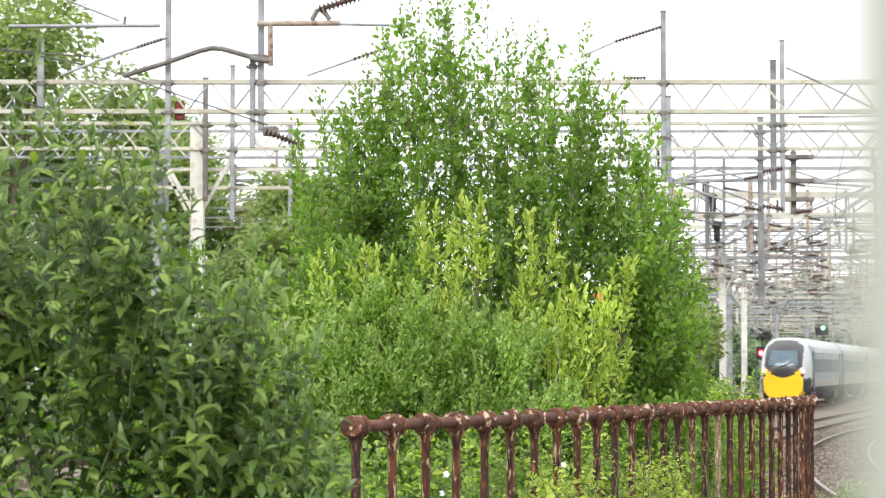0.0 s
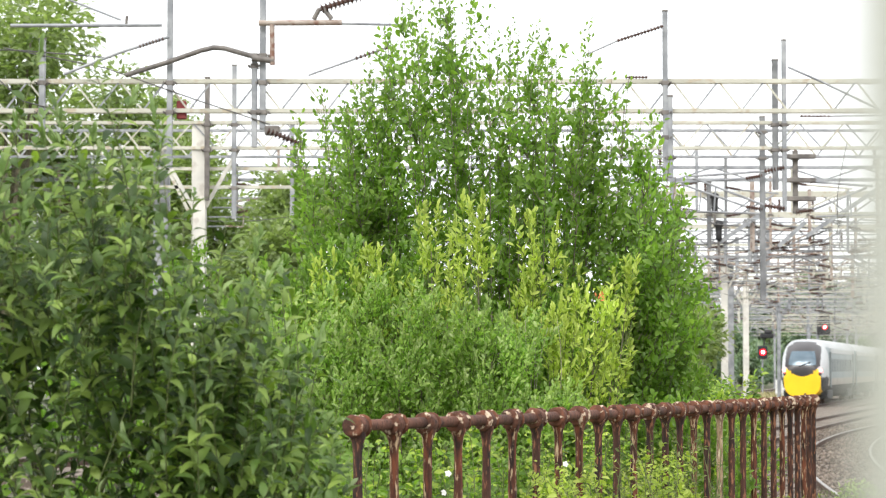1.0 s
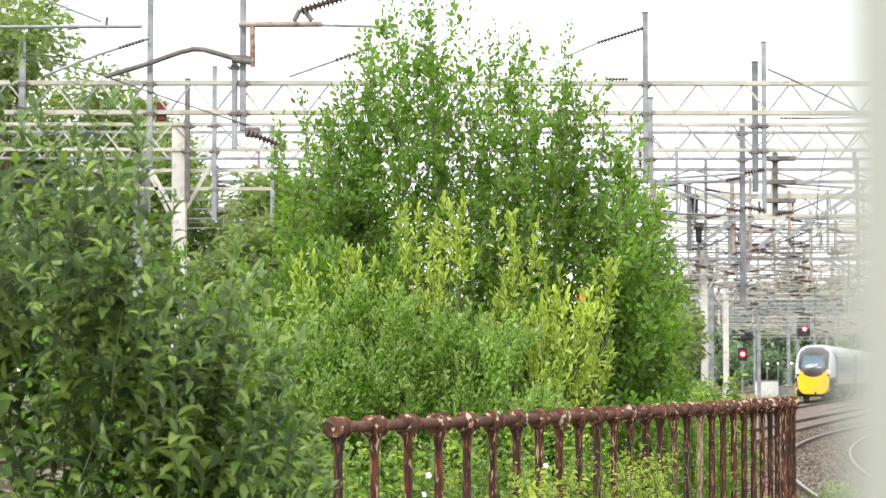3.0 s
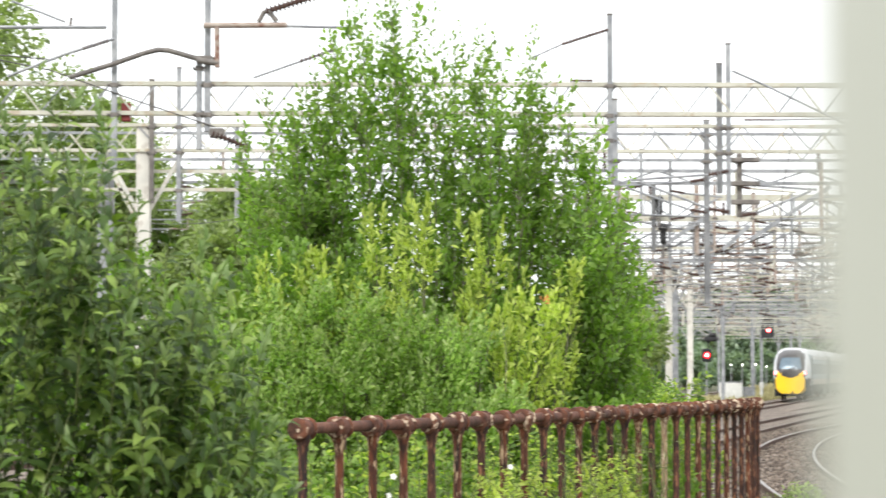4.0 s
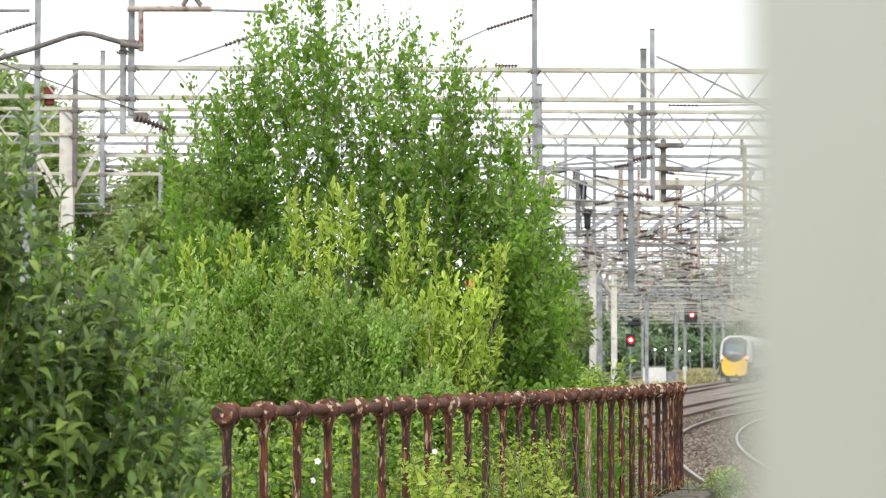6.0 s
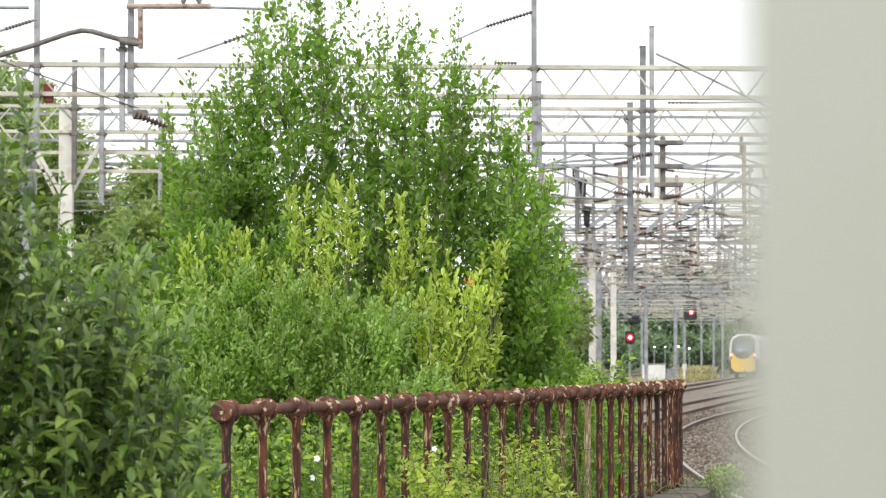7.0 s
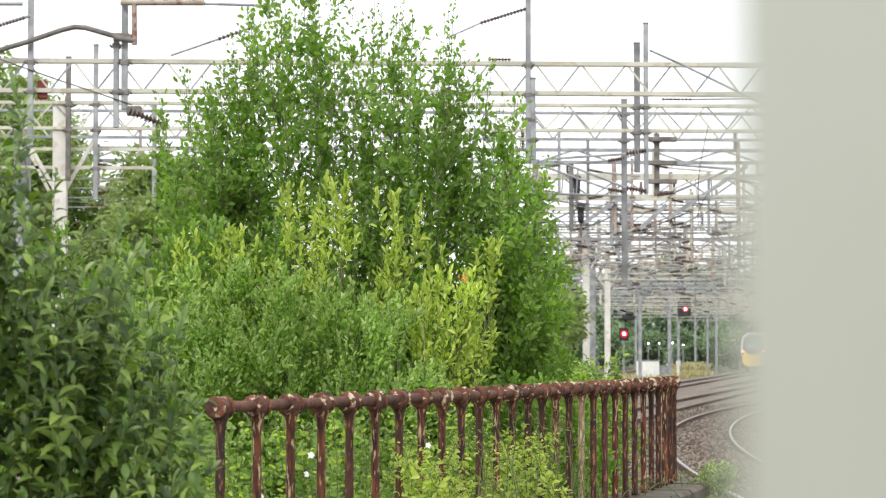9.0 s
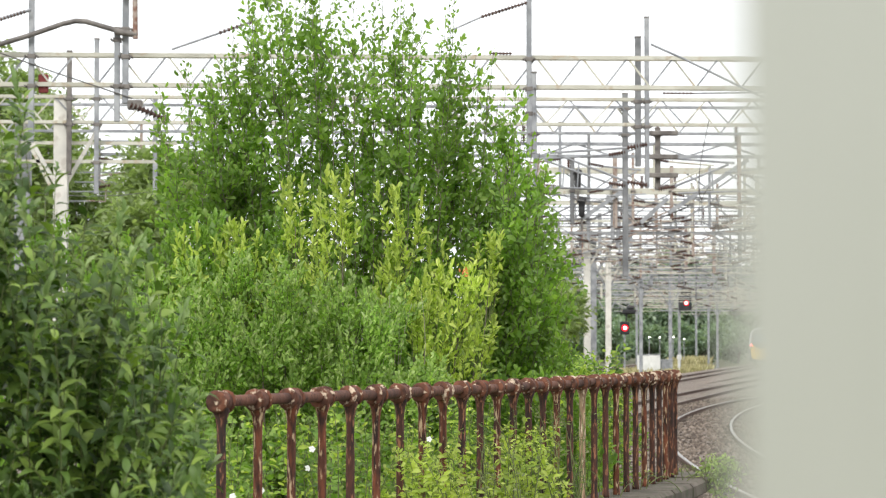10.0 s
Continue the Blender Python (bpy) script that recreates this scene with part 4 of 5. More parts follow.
GC = gantry("grey lattice gantry with twin drop tubes", 75.0, -20.0, 27.0, 8.27, 9.05, (-19, 26.5), 0.62, 0.07, 0.05, STEEL, [STEEL, BOOM])
for x, z0, z1, w, m, cl in ((9.38, 4.0, 9.43, 0.16, GREY_STEEL, (8.2, 8.98)), (10.35, 6.57, 8.4, 0.15, DARK_STEEL, (8.2, 7.6)), (6.7, 6.2, 8.9, 0.11, STEEL, (8.2,)), (-4.5, 6.0, 9.2, 0.13, STEEL, (8.2,))):
    drop_tube(GC, x, 75.0, z0, z1, w, m, cl)
for z in (8.25, 7.55, 7.0):
    bm = bmesh.new()
    box(bm, 10.45, 74.7, z, 0.95, 0.2, 0.14, 0.02)
    part("bracket", bm, DARK_STEEL, GC)
cantilever(GC, 10.35, 75, 7.6, 2.3, rngG, 1.2)
cantilever(GC, 9.38, 75, 7.7, -2.6, rngG, 1.1)

for y, x0, x1, zb, zt, cols, bay, mat, cm in (
        (88.0, -18, 30, 8.55, 8.98, (2.0, 29), 1.3, STEEL, PALE_COL), (100.0, 4, 36, 8.05, 8.87, (6.5, 35), 1.2, BOOM, PALE_COL), (118.0, 7, 42, 7.75, 8.65, (13.0, 41), 1.3, BOOM, PALE_COL),
        (108.0, 5, 40, 8.0, 8.6, (39,), 1.2, BOOM, STEEL), (152.0, 12, 50, 7.5, 8.3, (18.0, 49), 1.4, RUSTY, STEEL), (206.0, 21, 66, 7.1, 7.9, (65,), 1.5, BOOM, STEEL), (250.0, 28, 76, 7.0, 7.9, (40.5, 75), 1.8, STEEL, STEEL),
        (127.0, 8, 44, 7.55, 8.2, (14.3, 43), 1.3, STEEL, STEEL), (140.0, 10, 48, 7.55, 8.2, (16.6, 47), 1.4, BOOM, PALE_COL), (165.0, 14, 54, 7.4, 8.0, (21.7, 53), 1.5, RUSTY, STEEL), (178.0, 16, 56, 7.35, 8.0, (23.4, 55), 1.5, BOOM, STEEL),
        (195.0, 19, 62, 7.1, 7.8, (27.9, 61), 1.6, STEEL, STEEL), (216.0, 22, 68, 6.75, 7.3, (25.5, 31.7, 67), 1.6, STEEL, STEEL), (235.0, 26, 72, 7.2, 7.8, (33.7, 71), 1.8, BOOM, STEEL), (262.0, 30, 78, 7.1, 7.8, (34.0, 41.5, 77), 1.8, STEEL, STEEL), (290.0, 34, 86, 7.1, 7.8, (44.5, 52.5, 85), 2, STEEL, STEEL)):
    far = y > 150
    g = gantry("distant grey lattice gantry carrying insulators and wires" if far else "lattice gantry crowded with wire arms and insulators", y, x0, x1, zb, zt, cols, bay, 0.11 if y != 100 else 0.24, 0.06, mat, [STEEL], True, cm, 0.2 if far else 0.3)
    for k in range(19 if not far else 12):
        x = x0 + 3 + (x1 - x0 - 6) * (k + rngG.uniform(0.1, 0.9)) / (19 if not far else 12)
        z0 = zb - rngG.uniform(1.0, 1.7)
        drop_tube(g, x, y, z0, zt + rngG.uniform(-0.1, 0.9), rngG.choice((0.1, 0.13, 0.17)), rngG.choice((STEEL, GREY_STEEL, RUSTY, BOOM)), (zb,))
        cantilever(g, x, y, z0 + 1.0, rngG.choice((-1, 1)) * rngG.uniform(1.6, 2.6), rngG, 1.1, rngG.choice((STEEL, GREY_STEEL, BOOM, RUSTY)))
    bm = bmesh.new()
    for k in range(5):
        z = zb - 0.3 - 0.33 * k
        xa = x0 + rngG.uniform(2, 8)
        beam(bm, (xa, y, z), (min(x1, xa + rngG.uniform(8, 20)), y, z), 0.05, 0.05)
    tagged(part("cross_wire", bm, rngG.choice((STEEL, BOOM)), g), kind="stuff")
    if y == 100:
        for xa, za, xb, zb2 in ((10.7, 6.9, 12.45, 8.1), (13.1, 6.8, 14.16, 7.75), (14.2, 7.2, 17.4, 9.3)):
            bm = bmesh.new()
            beam(bm, (xa, y - 0.3, za), (xb, y - 0.3, zb2), 0.1, 0.16)
            part("diagonal_strut", bm, STEEL, g)
    for k in range(9):
        x = x0 + 2 + (x1 - x0 - 4) * rngG.random()
        bm = bmesh.new()
        if k % 3:
            z = zb - rngG.uniform(0.2, 1.2)
            string_of_discs(bm, (x, y - 0.2, z), (x + rngG.choice((-0.8, 0.8)), y - 0.2, z + rngG.uniform(-0.3, 0.3)), 0.09, 8)
        else:
            string_of_discs(bm, (x, y - 0.2, zt + 0.05), (x, y - 0.2, zt + 0.6), 0.1, 6)
        part("insulator", bm, INSUL, g)


def wire_run(off, k, zc, zm):
    """A contact wire under a sagging carrier wire, along a track."""
    ys = [49.5, 75, 100, 127, 165, 195, 235, 290]
    w = empty("overhead_wire", "thin dark overhead contact wire with droppers", "wire", group="overhead wires")
    top, low = [], []
    for a, b in zip(ys, ys[1:]):
        for i in range(8):
            t = i / 8
            y = a + (b - a) * t
            x = on_track(k, y) + off
            top.append(((x, y, zc - 0.7 * 4 * t * (1 - t)), 0.011))
            low.append(((x, y, zm), 0.009))
    part_mesh("carrier_wire", tube_mesh("carrier_wire", [top], 4), WIRE, w)
    part_mesh("contact_wire", tube_mesh("contact_wire", [low], 4), WIRE, w)
    drops = [[(p, 0.007), ((q[0], q[1], q[2]), 0.007)] for (p, _), (q, _) in list(zip(top, low))[2::3]]
    tagged(part_mesh("dropper", tube_mesh("dropper", drops, 4), WIRE, w), kind="stuff")


for off, k, zc, zm in ((0, 0, 6.4, 5.1), (0, 1, 6.4, 5.1), (0, 2, 6.4, 5.1), (0, 3, 6.5, 5.1), (0, 4, 6.4, 5.1)):
    wire_run(off, k, zc, zm)
for pts in (((-8.6, 49.3, 8.25), (-6.6, 49.3, 7.85), (-4.9, 49.3, 7.25), (-3.4, 49.3, 6.75)), ((-14, 49.3, 8.3), (-8.3, 49.3, 8.2), (-6.5, 49.3, 8.05)), ((-9.0, 49.3, 7.9), (-8.2, 49.3, 7.2), (-7.4, 49.3, 7.0))):
    part_mesh("stay_wire", tube_mesh("stay_wire", [[(p, 0.014) for p in pts]], 5), WIRE, GA)


# ---- signals ----
def signal_head(parent, x, y, z, w, h, r, lamp, depth=0.3):
    bm = bmesh.new()
    box(bm, x, y + depth / 2, z, w, depth, h, 0.04)
    head = part("signal_head", bm, BLACK, parent)
    bm = bmesh.new()
    for i in range(9):
        a0, a1 = math.pi * i / 9 - 0.2, math.pi * (i + 1) / 9
        beam(bm, (x + 1.15 * r * math.cos(a0), y - 0.15, z + 1.15 * r * math.sin(a0)), (x + 1.15 * r * math.cos(a1), y - 0.15, z + 1.15 * r * math.sin(a1)), 0.3, 0.02)
    part("hood", bm, BLACK, head)
    if lamp:
        bm = bmesh.new()
        bar(bm, (x, y + 0.01, z), (x, y - 0.03, z), r, 20)
        part("lens", bm, lamp, head, "glowing signal lens")
        bm = bmesh.new()
        bar(bm, (x, y - 0.032, z), (x, y - 0.05, z), r * 0.55, 16)
        part("bulb", bm, RED_CORE, head)
    return head


def post_signal():
    sg = empty("post_signal", "black railway signal on a thin post showing red", "signal", Matrix.Translation((25.0, 200.0, -0.42)))
    bm = bmesh.new()
    bar(bm, (0, 0.2, 0), (0, 0.2, 3.4), 0.07, 8)
    part("post", bm, STEEL, sg)
    signal_head(sg, 0, 0, 3.72, 0.72, 1.0, 0.25, RED_GLOW)
    bm = bmesh.new()
    box(bm, 0.35, 0.2, 5.0, 1.05, 0.3, 0.4, 0.1)
    box(bm, 0.45, 0.2, 5.3, 0.6, 0.25, 0.3, 0.1)
    bar(bm, (0.1, 0.3, 4.0), (0.2, 0.3, 5.0), 0.06, 6)
    part("indicator_box", bm, BLACK, sg, "dark unlit indicator box")


def gantry_signal():
    """A searchlight signal: one opening, with a turning disc of coloured glasses before its lamp."""
    sg = empty("gantry_signal", "black searchlight signal hung beneath a gantry", "signal", Matrix.Translation((32.2, 215.4, 5.52)))
    r, n = 0.2, 24
    x0, x1, zh = -0.62, 0.46, 0.62

    def edge(a):
        c, q = math.cos(a), math.sin(a)
        k = min((x1 if c > 0 else -x0) / max(abs(c), 1e-6), zh / max(abs(q), 1e-6))
        return c * k, q * k
    bm = bmesh.new()
    inner = [[bm.verts.new((r * math.cos(2 * math.pi * k / n), y, r * math.sin(2 * math.pi * k / n))) for k in range(n)] for y in (0, 0.04)]
    outer = [[bm.verts.new((edge(2 * math.pi * k / n)[0], y, edge(2 * math.pi * k / n)[1])) for k in range(n)] for y in (0, 0.3)]
    for k in range(n):
        j = (k + 1) % n
        bm.faces.new((inner[0][k], inner[0][j], outer[0][j], outer[0][k]))
        bm.faces.new((inner[0][j], inner[0][k], inner[1][k], inner[1][j]))
        bm.faces.new((outer[0][k], outer[0][j], outer[1][j], outer[1][k]))
    part("front_case", bm, BLACK, sg)
    bm = bmesh.new()
    box(bm, -0.08, 0.33, 0, 1.1, 0.05, 1.26, 0.01)
    box(bm, 0, 0.25, 0.98, 0.95, 0.4, 0.6, 0.08)
    bar(bm, (0, 0.5, 0.5), (0, 0.5, 1.7), 0.07, 8)
    part("hanger", bm, BLACK, sg)
    disc = new("colour_disc")
    disc.parent = sg
    for name, mat, q, label in (("red_glass", RED_GLOW, 1, "glowing red glass"), ("green_glass", GREEN_GLOW, -1, "glowing green glass")):
        bm = bmesh.new()
        c = 0.36 * math.sqrt(0.5)
        bar(bm, (c, 0.11, q * c), (c, 0.09, q * c), 0.22, 18)
        glass = part(name, bm, mat, disc, label)
        bm = bmesh.new()
        bar(bm, (c, 0.088, q * c), (c, 0.07, q * c), 0.12, 14)
        part("bulb", bm, RED_CORE if q > 0 else GREEN_CORE, disc)
    bm = bmesh.new()
    beam(bm, (0, 0.14, 0), (0.3, 0.14, 0.3), 0.04, 0.06)
    beam(bm, (0, 0.14, 0), (0.3, 0.14, -0.3), 0.04, 0.06)
    part("disc_arm", bm, BLACK, disc)
    return sg, disc


post_signal()
SIGNAL, DISC = gantry_signal()


def dead_signal(x, y, z):
    sg = empty("signal_head", "black unlit signal head fixed on a gantry", "signal", Matrix.Translation((x, y, z)))
    bm = bmesh.new()
    turned(bm, [(0.07, -0.34), (0.12, -0.28), (0.13, 0.0), (0.13, 0.2), (0.2, 0.26), (0.16, 0.4), (0.05, 0.46)], 12)
    part("head", bm, BLACK, sg, "", True)
    bm = bmesh.new()
    bar(bm, (0, 0, -0.9), (0, 0, -0.4), 0.05, 6)
    part("bracket", bm, DARK_STEEL, sg)


dead_signal(10.6, 99.6, 8.45)
dead_signal(10.75, 99.6, 7.35)


def marker_lamp(x, y, h):
    p = empty("marker_lamp", "small white lamp on a grey post", "lamp", Matrix.Translation((x, y, -0.42)), group="marker lamps")
    bm = bmesh.new()
    bar(bm, (0, 0, 0), (0, 0, h), 0.05, 6)
    part("post", bm, STEEL, p)
    bm = bmesh.new()
    bmesh.ops.create_icosphere(bm, subdivisions=2, radius=0.06, matrix=Matrix.Translation((0, -0.08, h + 0.08)))
    part("lamp", bm, WHITE_GLOW, p, "lit white lamp")


for x, y, h in ((35.0, 260, 3.05), (36.1, 260, 3.05), (37.5, 260, 3.1), (39.2, 264, 2.9)):
    marker_lamp(x, y, h)


def cabinet(x, y, w, h, mat, label):
    c = empty("relay_cabinet", label, "cabinet", Matrix.Translation((x, y, -0.42)))
    bm = bmesh.new()
    box(bm, 0, 0, h / 2, w, 0.6, h, 0.03)
    part("body", bm, mat, c)
    bm = bmesh.new()
    box(bm, 0, 0, h + 0.04, w + 0.1, 0.7, 0.07, 0.02)
    part("roof", bm, STEEL, c)
    bm = bmesh.new()
    for sx in (-0.25, 0.25):
        box(bm, sx * w, -0.31, h * 0.5, w * 0.44, 0.02, h * 0.86)
    part("door", bm, mat, c)


cabinet(25.8, 192, 1.7, 1.6, WHITE_PAINT, "white trackside relay cabinet")
cabinet(27.3, 193, 0.9, 1.2, STEEL, "grey trackside relay cabinet")


def marker_post():
    c = empty("marker_post", "pale short trackside marker post", "post", Matrix.Translation((29.3, 200, -0.42)))
    bm = bmesh.new()
    box(bm, 0, 0, 0.8, 0.2, 0.15, 1.6, 0.02)
    part("post", bm, WHITE_PAINT, c)
    bm = bmesh.new()
    box(bm, 0, -0.09, 1.4, 0.36, 0.03, 0.4, 0.01)
    part("plate", bm, WHITE_PAINT, c)


marker_post()


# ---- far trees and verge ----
# these trees carry their distance haze in the leaf colour
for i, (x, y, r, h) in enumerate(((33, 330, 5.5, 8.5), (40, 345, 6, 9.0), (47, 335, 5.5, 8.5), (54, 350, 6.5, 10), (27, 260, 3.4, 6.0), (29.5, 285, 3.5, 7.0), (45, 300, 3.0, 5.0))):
    far_tree(60 + i, x, y, -0.4, r, h, 5000, 0.75 if y > 300 else 0.5, "distant green tree beside the railway", True, L_WOOD_HAZE if y > 250 else None)


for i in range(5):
    far_tree(130 + i, 33 + 5.2 * i, 310 + 6 * (i % 3) + (0 if i < 5 else 12), -0.4, 3.6, 5.0, 3500, 0.5, "low green scrub beside the railway", True, L_WOOD_HAZE)
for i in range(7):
    far_tree(80 + i, 38 + 7.5 * i, 430 + 12 * (i % 3), -0.4, 7.5, 19 + 3 * (i % 2), 4500, 1.3, "distant hazy woodland tree", True, L_WOOD_HAZE)

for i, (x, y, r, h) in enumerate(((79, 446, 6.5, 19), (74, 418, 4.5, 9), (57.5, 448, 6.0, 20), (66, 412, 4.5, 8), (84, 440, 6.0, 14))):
    far_tree(150 + i, x, y, -0.4, r, h, 4500, 1.2, "distant hazy woodland tree", True, L_WOOD_HAZE)


def grass_verge(seed, x0, x1, y0, y1, slope, h, count, mat, label):
    rng = random.Random(seed)
    at, way, up, ln, wd = [], [], [], [], []
    for i in range(count):
        y = rng.uniform(y0, y1)
        at.append((rng.uniform(x0, x1) + slope * (y - y0), y, -0.42))
        way.append((rng.gauss(0, 0.3), rng.gauss(0, 0.3), 1))
        up.append((rng.gauss(0, 1), -1, 0.2))
        ln.append(h * rng.uniform(0.5, 1.2))
        wd.append(h * 0.16)
    me = leaves_mesh("verge_grass", np.array(at), np.array(way), np.array(up), ln, wd)
    tagged(part_mesh("verge_grass", me, mat), label, "grass", kind="stuff")


L_STRAW = leaf_material("straw_grass", (0.20, 0.18, 0.08), (0.32, 0.28, 0.14), (0.42, 0.38, 0.22), 0.8, 0.2)
grass_verge(91, 21.5, 26.5, 185, 240, 0.22, 0.65, 3000, L_STRAW, "pale dry grass on the trackside verge")
grass_verge(92, 36.0, 39.0, 255, 300, 0.2, 1.1, 1400, L_STRAW, "pale dry grass between the tracks")


# ---- train ----
def train_section(y):
    """Half width, floor, roof and roundness of the nose y metres from its tip."""
    t = min(1.0, y / 3.4)
    k = math.sqrt(max(0.0, 1 - (1 - t) ** 2))
    return 0.95 + 0.37 * k, 0.42 - 0.1 * t, 1.8 + 1.88 * k ** 0.9, 2.6 + 0.8 * t


def nose_depth(x, z):
    """How far behind the tip the nose's surface lies at x, z."""
    y = 0.0
    while y < 3.4:
        hw, zf, zr, ex = train_section(y)
        if abs(x / hw) ** ex + abs((z - (zf + zr) / 2) / ((zr - zf) / 2)) ** ex <= 1:
            break
        y += 0.01
    return y


def ring(y, n=112):
    hw, zf, zr, ex = train_section(y)
    zc, hh = (zf + zr) / 2, (zr - zf) / 2
    out = []
    for k in range(n):
        a = 2 * math.pi * (k + 0.5) / n
        c, s_ = math.cos(a), math.sin(a)
        out.append(Vector((hw * math.copysign(abs(c) ** (2 / ex), c), y, zc + hh * math.copysign(abs(s_) ** (2 / ex), s_))))
    return out


def car_body(parent, y0, y1, nose, label):
    """One carriage; with a nose, its end is split into mask, yellow front and white sides."""
    car = new("carriage")
    car.parent = parent
    car["label"] = label
    ys = [0.0, 0.015, 0.04, 0.07, 0.11, 0.16, 0.22, 0.3, 0.4, 0.52, 0.66, 0.82, 1.0, 1.2, 1.45, 1.7, 2.0, 2.3, 2.7, 3.1, 3.4] if nose else [y0]
    ys = [*ys, *np.linspace(max(ys) + 1.5, y1, 8)]
    rings = [ring(y if nose else 99) for y in ys]
    if not nose:
        for y, rg in zip(ys, rings):
            for v in rg:
                v.y = y
    kinds = {"shell": [], "yellow_front": [], "black_mask": [], "roof": [], "skirt": [], "white_pillar": [], "lower_band": []}
    n = len(rings[0])

    def kind_of(c):
        if nose and c.y < 2.3:
            ax = abs(c.x)
            edge = 1.58 + 0.56 * (ax / 0.95) ** 2.2
            if c.y < 1.3 and c.z < min(edge, 1.98) and ax < 1.02:
                return "yellow_front" if c.z > 0.5 else "skirt"
            if ax < 0.97 and edge <= c.z < 3.5 - 0.35 * (ax / 0.95) ** 4:
                return "black_mask"
            if c.z > 1.55:
                return "white_pillar"
            return "skirt"
        if c.z < 1.05:
            return "skirt"
        # strip of side coloured beige in place of a reflection
        if c.z < 1.5:
            return "lower_band"
        return "roof" if c.z > 3.2 else "shell"
    for a, b in zip(rings, rings[1:]):
        for k in range(n):
            f = (a[k], b[k], b[(k + 1) % n], a[(k + 1) % n])
            c = (f[0] + f[1] + f[2] + f[3]) / 4
            kinds[kind_of(c)].append(f)
    # closing caps, as strips across
    for rg, flip in ((rings[0], False), (rings[-1], True)):
        m = n // 4
        for k in range(n // 2 - 1):
            p = [rg[(m + k) % n], rg[(m + k + 1) % n], rg[(m - k - 2) % n], rg[(m - k - 1) % n]]
            cells = 30
            for i in range(cells):
                u, v = i / cells, (i + 1) / cells
                f = [p[0].lerp(p[3], u), p[1].lerp(p[2], u), p[1].lerp(p[2], v), p[0].lerp(p[3], v)]
                c = (f[0] + f[1] + f[2] + f[3]) / 4
                kinds[kind_of(c)].append(f if not flip else f[::-1])
    mats = {"shell": T_GREY, "yellow_front": T_YELLOW, "black_mask": T_BLACK, "roof": T_WHITE, "skirt": T_DARK, "white_pillar": T_WHITE, "lower_band": T_BEIGE}
    for name, faces in kinds.items():
        if not faces:
            continue
        bm = bmesh.new()
        for f in faces:
            bm.faces.new([bm.verts.new(v) for v in f])
        bmesh.ops.remove_doubles(bm, verts=bm.verts, dist=0.001)
        part(name, bm, mats[name], car, {"shell": "blue-grey side", "yellow_front": "bright yellow front panel", "black_mask": "black cab surround", "roof": "pale white roof", "skirt": "dark underframe skirt", "white_pillar": "white cab pillars", "lower_band": "beige reflection painted on the lower side"}[name], True)
    ws = y0 + (4.2 if nose else 1.6)
    for sx in (-1, 1):
        for y in np.arange(ws, y1 - 3.4, 2.2):
            bm = bmesh.new()
            box(bm, sx * 1.318, y + 0.8, 2.2, 0.03, 1.7, 0.72, 0.01)
            part("side_window", bm, T_WIN, car, "dark side window")
        bm = bmesh.new()
        box(bm, sx * 1.262, (ws + y1 - 0.3) / 2, 3.02, 0.1, y1 - ws - 0.3, 0.28, 0.02)
        part("white_band", bm, T_WHITE, car, "white band under the roof")
        for y in (ws - 0.9, y1 - 1.4):
            bm = bmesh.new()
            box(bm, sx * 1.322, y, 1.95, 0.03, 0.95, 2.0, 0.01)
            part("side_door", bm, T_WIN, car, "dark side door")
    for yb in (y0 + 4.0, y1 - 3.6):
        bm = bmesh.new()
        box(bm, 0, yb, 0.55, 2.5, 3.4, 0.5, 0.05)
        part("bogie_frame", bm, T_DARK, car)
        for o in (-1.3, 1.3):
            bm = bmesh.new()
            for sx in (-0.75, 0.75):
                bar(bm, (sx - 0.065, yb + o, 0.43), (sx + 0.065, yb + o, 0.43), 0.43, 24)
            bar(bm, (-0.75, yb + o, 0.43), (0.75, yb + o, 0.43), 0.08, 8)
            part("wheelset", bm, RAIL_SIDE, car)
    return car


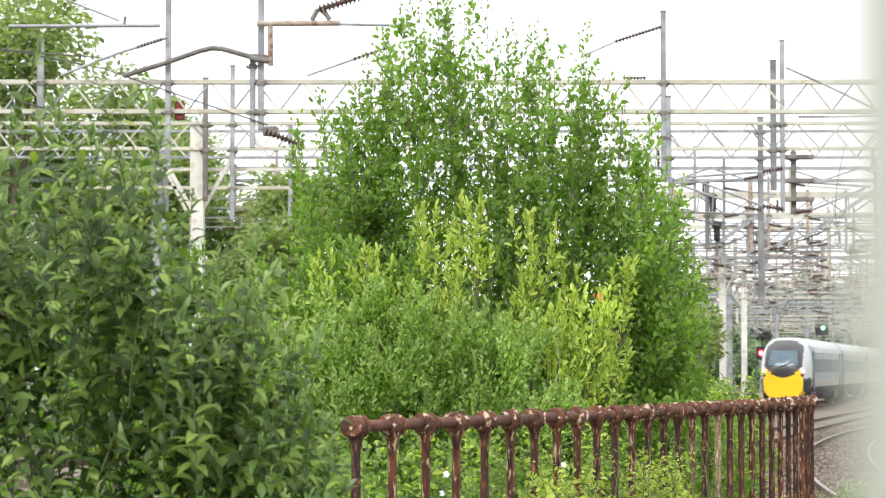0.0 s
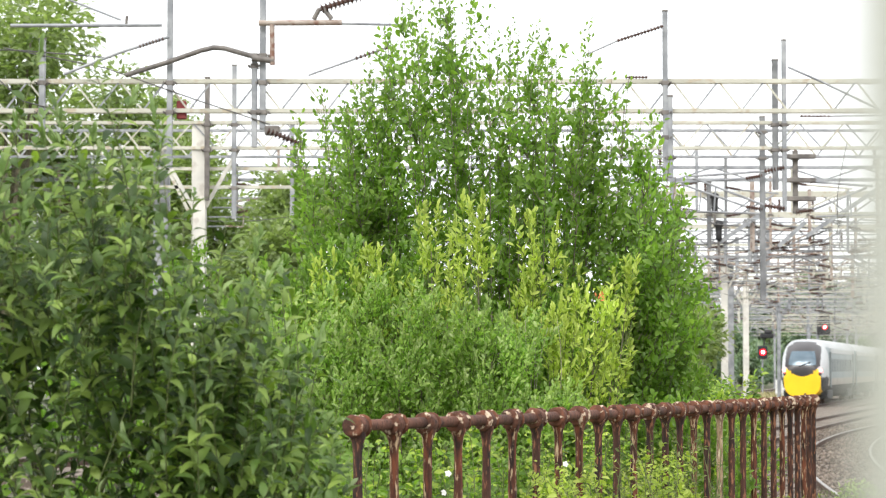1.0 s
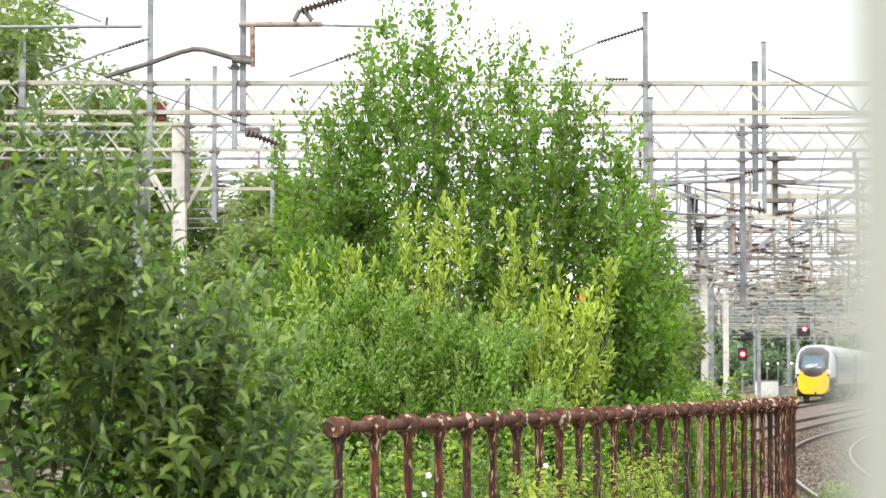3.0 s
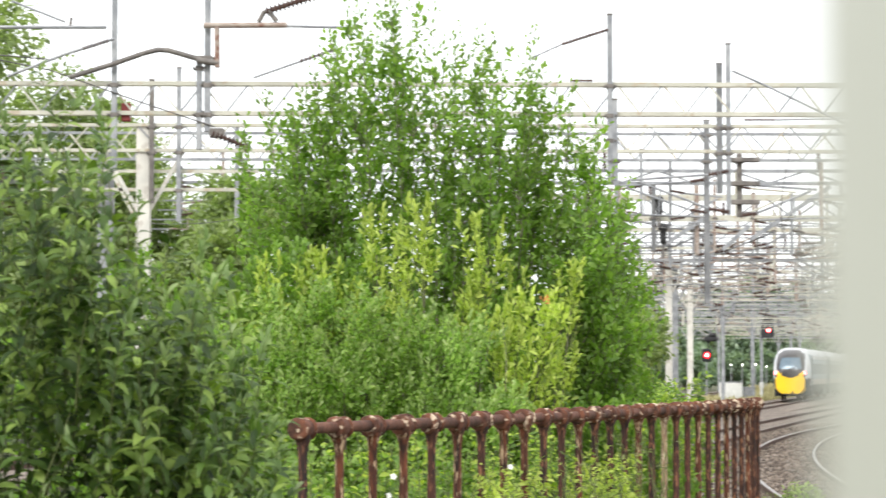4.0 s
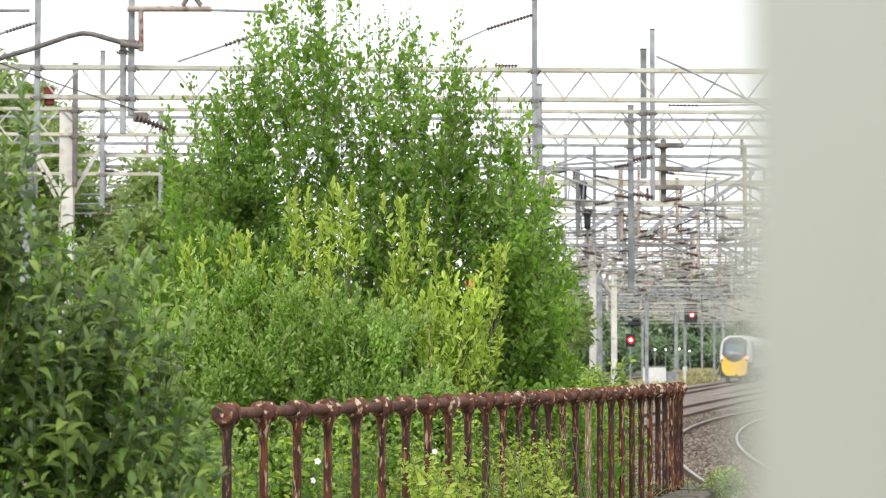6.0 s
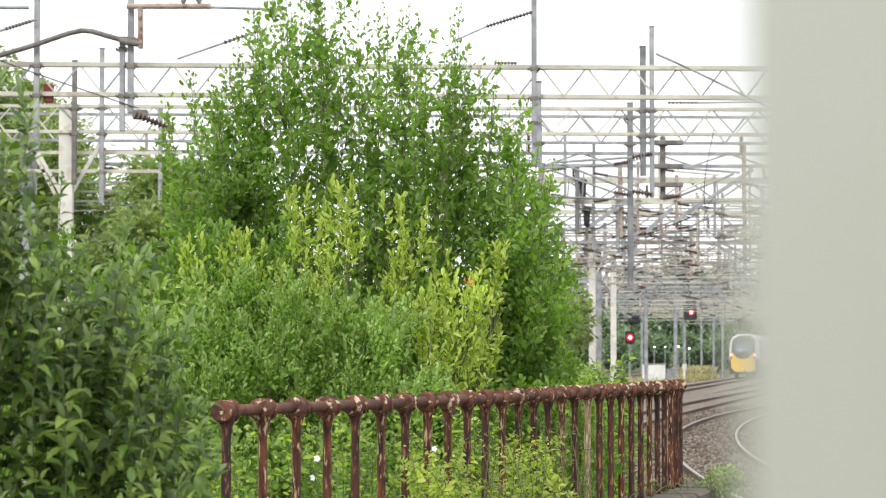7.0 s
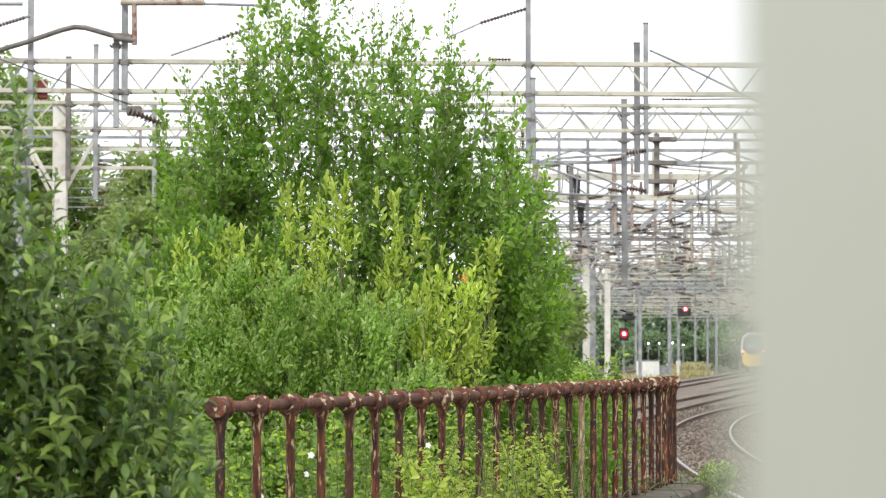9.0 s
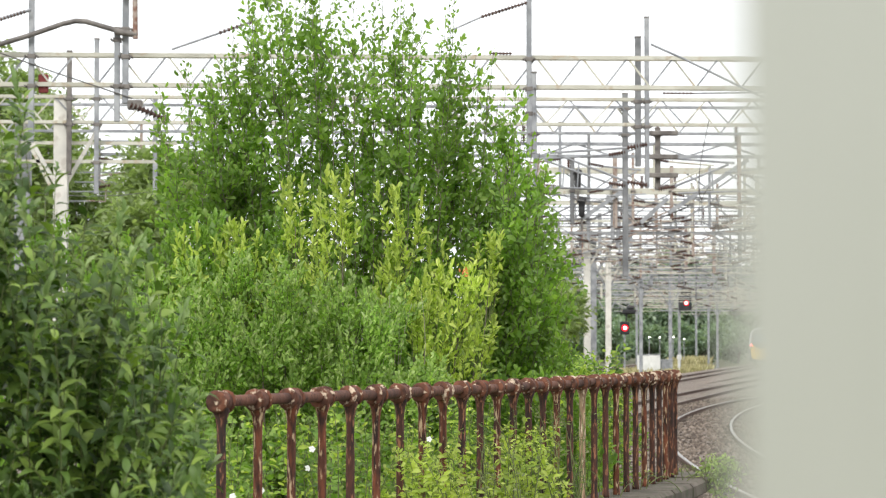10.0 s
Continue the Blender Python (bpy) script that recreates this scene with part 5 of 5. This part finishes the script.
def train():
    tr = empty("passenger_train", "sleek blue-grey passenger train with a yellow and black cab end", "train")
    for k in range(4):
        y0 = k * 24.6
        car = car_body(tr, y0, y0 + 23.8, k == 0, "cab carriage with sloping nose" if k == 0 else "blue-grey carriage")
        if k:
            bm = bmesh.new()
            box(bm, 0, y0 - 0.4, 1.9, 2.2, 1.0, 2.6)
            part("gangway", bm, T_DARK, tr)
    bm = bmesh.new()
    # a curved pane on the slope of the nose
    rows = []
    for i in range(12):
        t = i / 11
        z = 2.2 + 0.78 * t
        rows.append([bm.verts.new((x * (0.76 - 0.13 * t * t), nose_depth(x * (0.76 - 0.13 * t * t), z) - 0.03, z)) for x in np.linspace(-1, 1, 19)])
    for a, b in zip(rows, rows[1:]):
        for k in range(18):
            bm.faces.new((a[k], a[k + 1], b[k + 1], b[k]))
    part("windscreen", bm, T_GLASS, tr, "blue-grey reflecting windscreen", True)
    bm = bmesh.new()
    bar(bm, (-0.15, nose_depth(0.15, 2.15) - 0.06, 2.15), (0.45, nose_depth(0.45, 2.36) - 0.06, 2.36), 0.025, 6)
    part("wiper", bm, T_BLACK, tr)
    for sx in (-1, 1):
        bm = bmesh.new()
        box(bm, sx * 0.95, nose_depth(0.95, 1.7) + 0.1, 1.7, 0.22, 0.3, 0.26, 0.08)
        part("lamp_housing", bm, T_BLACK, tr)
        bm = bmesh.new()
        bmesh.ops.create_icosphere(bm, subdivisions=2, radius=0.1, matrix=Matrix.Translation((sx * 1.0, nose_depth(1.0, 1.9) - 0.08, 1.9)))
        part("tail_lamp", bm, RED_TAIL, tr, "glowing red tail lamp")
    bm = bmesh.new()
    box(bm, 0.15, -0.02, 0.55, 0.12, 0.06, 0.2, 0.02)
    part("coupler_hatch", bm, T_BLACK, tr)
    return tr


TRAIN = train()


def motions():
    """The departing train and the signal's turning disc."""
    rows = []
    for t, y in ((0.0, 131.0), (1.0, 141.0), (2.5, 157.5), (4.5, 181.0), (5.5, 192.5), (7.5, 217.0), (10.0, 250.0)):
        s = on_track(2, y + 1) - on_track(2, y)
        rows.append((t, pose(on_track(2, y), y, 0, 0, 0, -math.degrees(math.atan(s)))))
    walk(TRAIN, rows)
    r = 0.36
    # the disc's pivot turns so that the green, then the red glass stands behind the opening
    def at(deg):
        m = pose(0, 0, 0, 0, deg, 0)
        return m
    pivot = (-r, 0, 0)
    g, d = at(-45), at(45)
    for m in (g, d):
        m.translation = pivot
    walk(DISC, [(0.0, g), (0.86, g), (0.95, d), (10.0, d)])


motions()
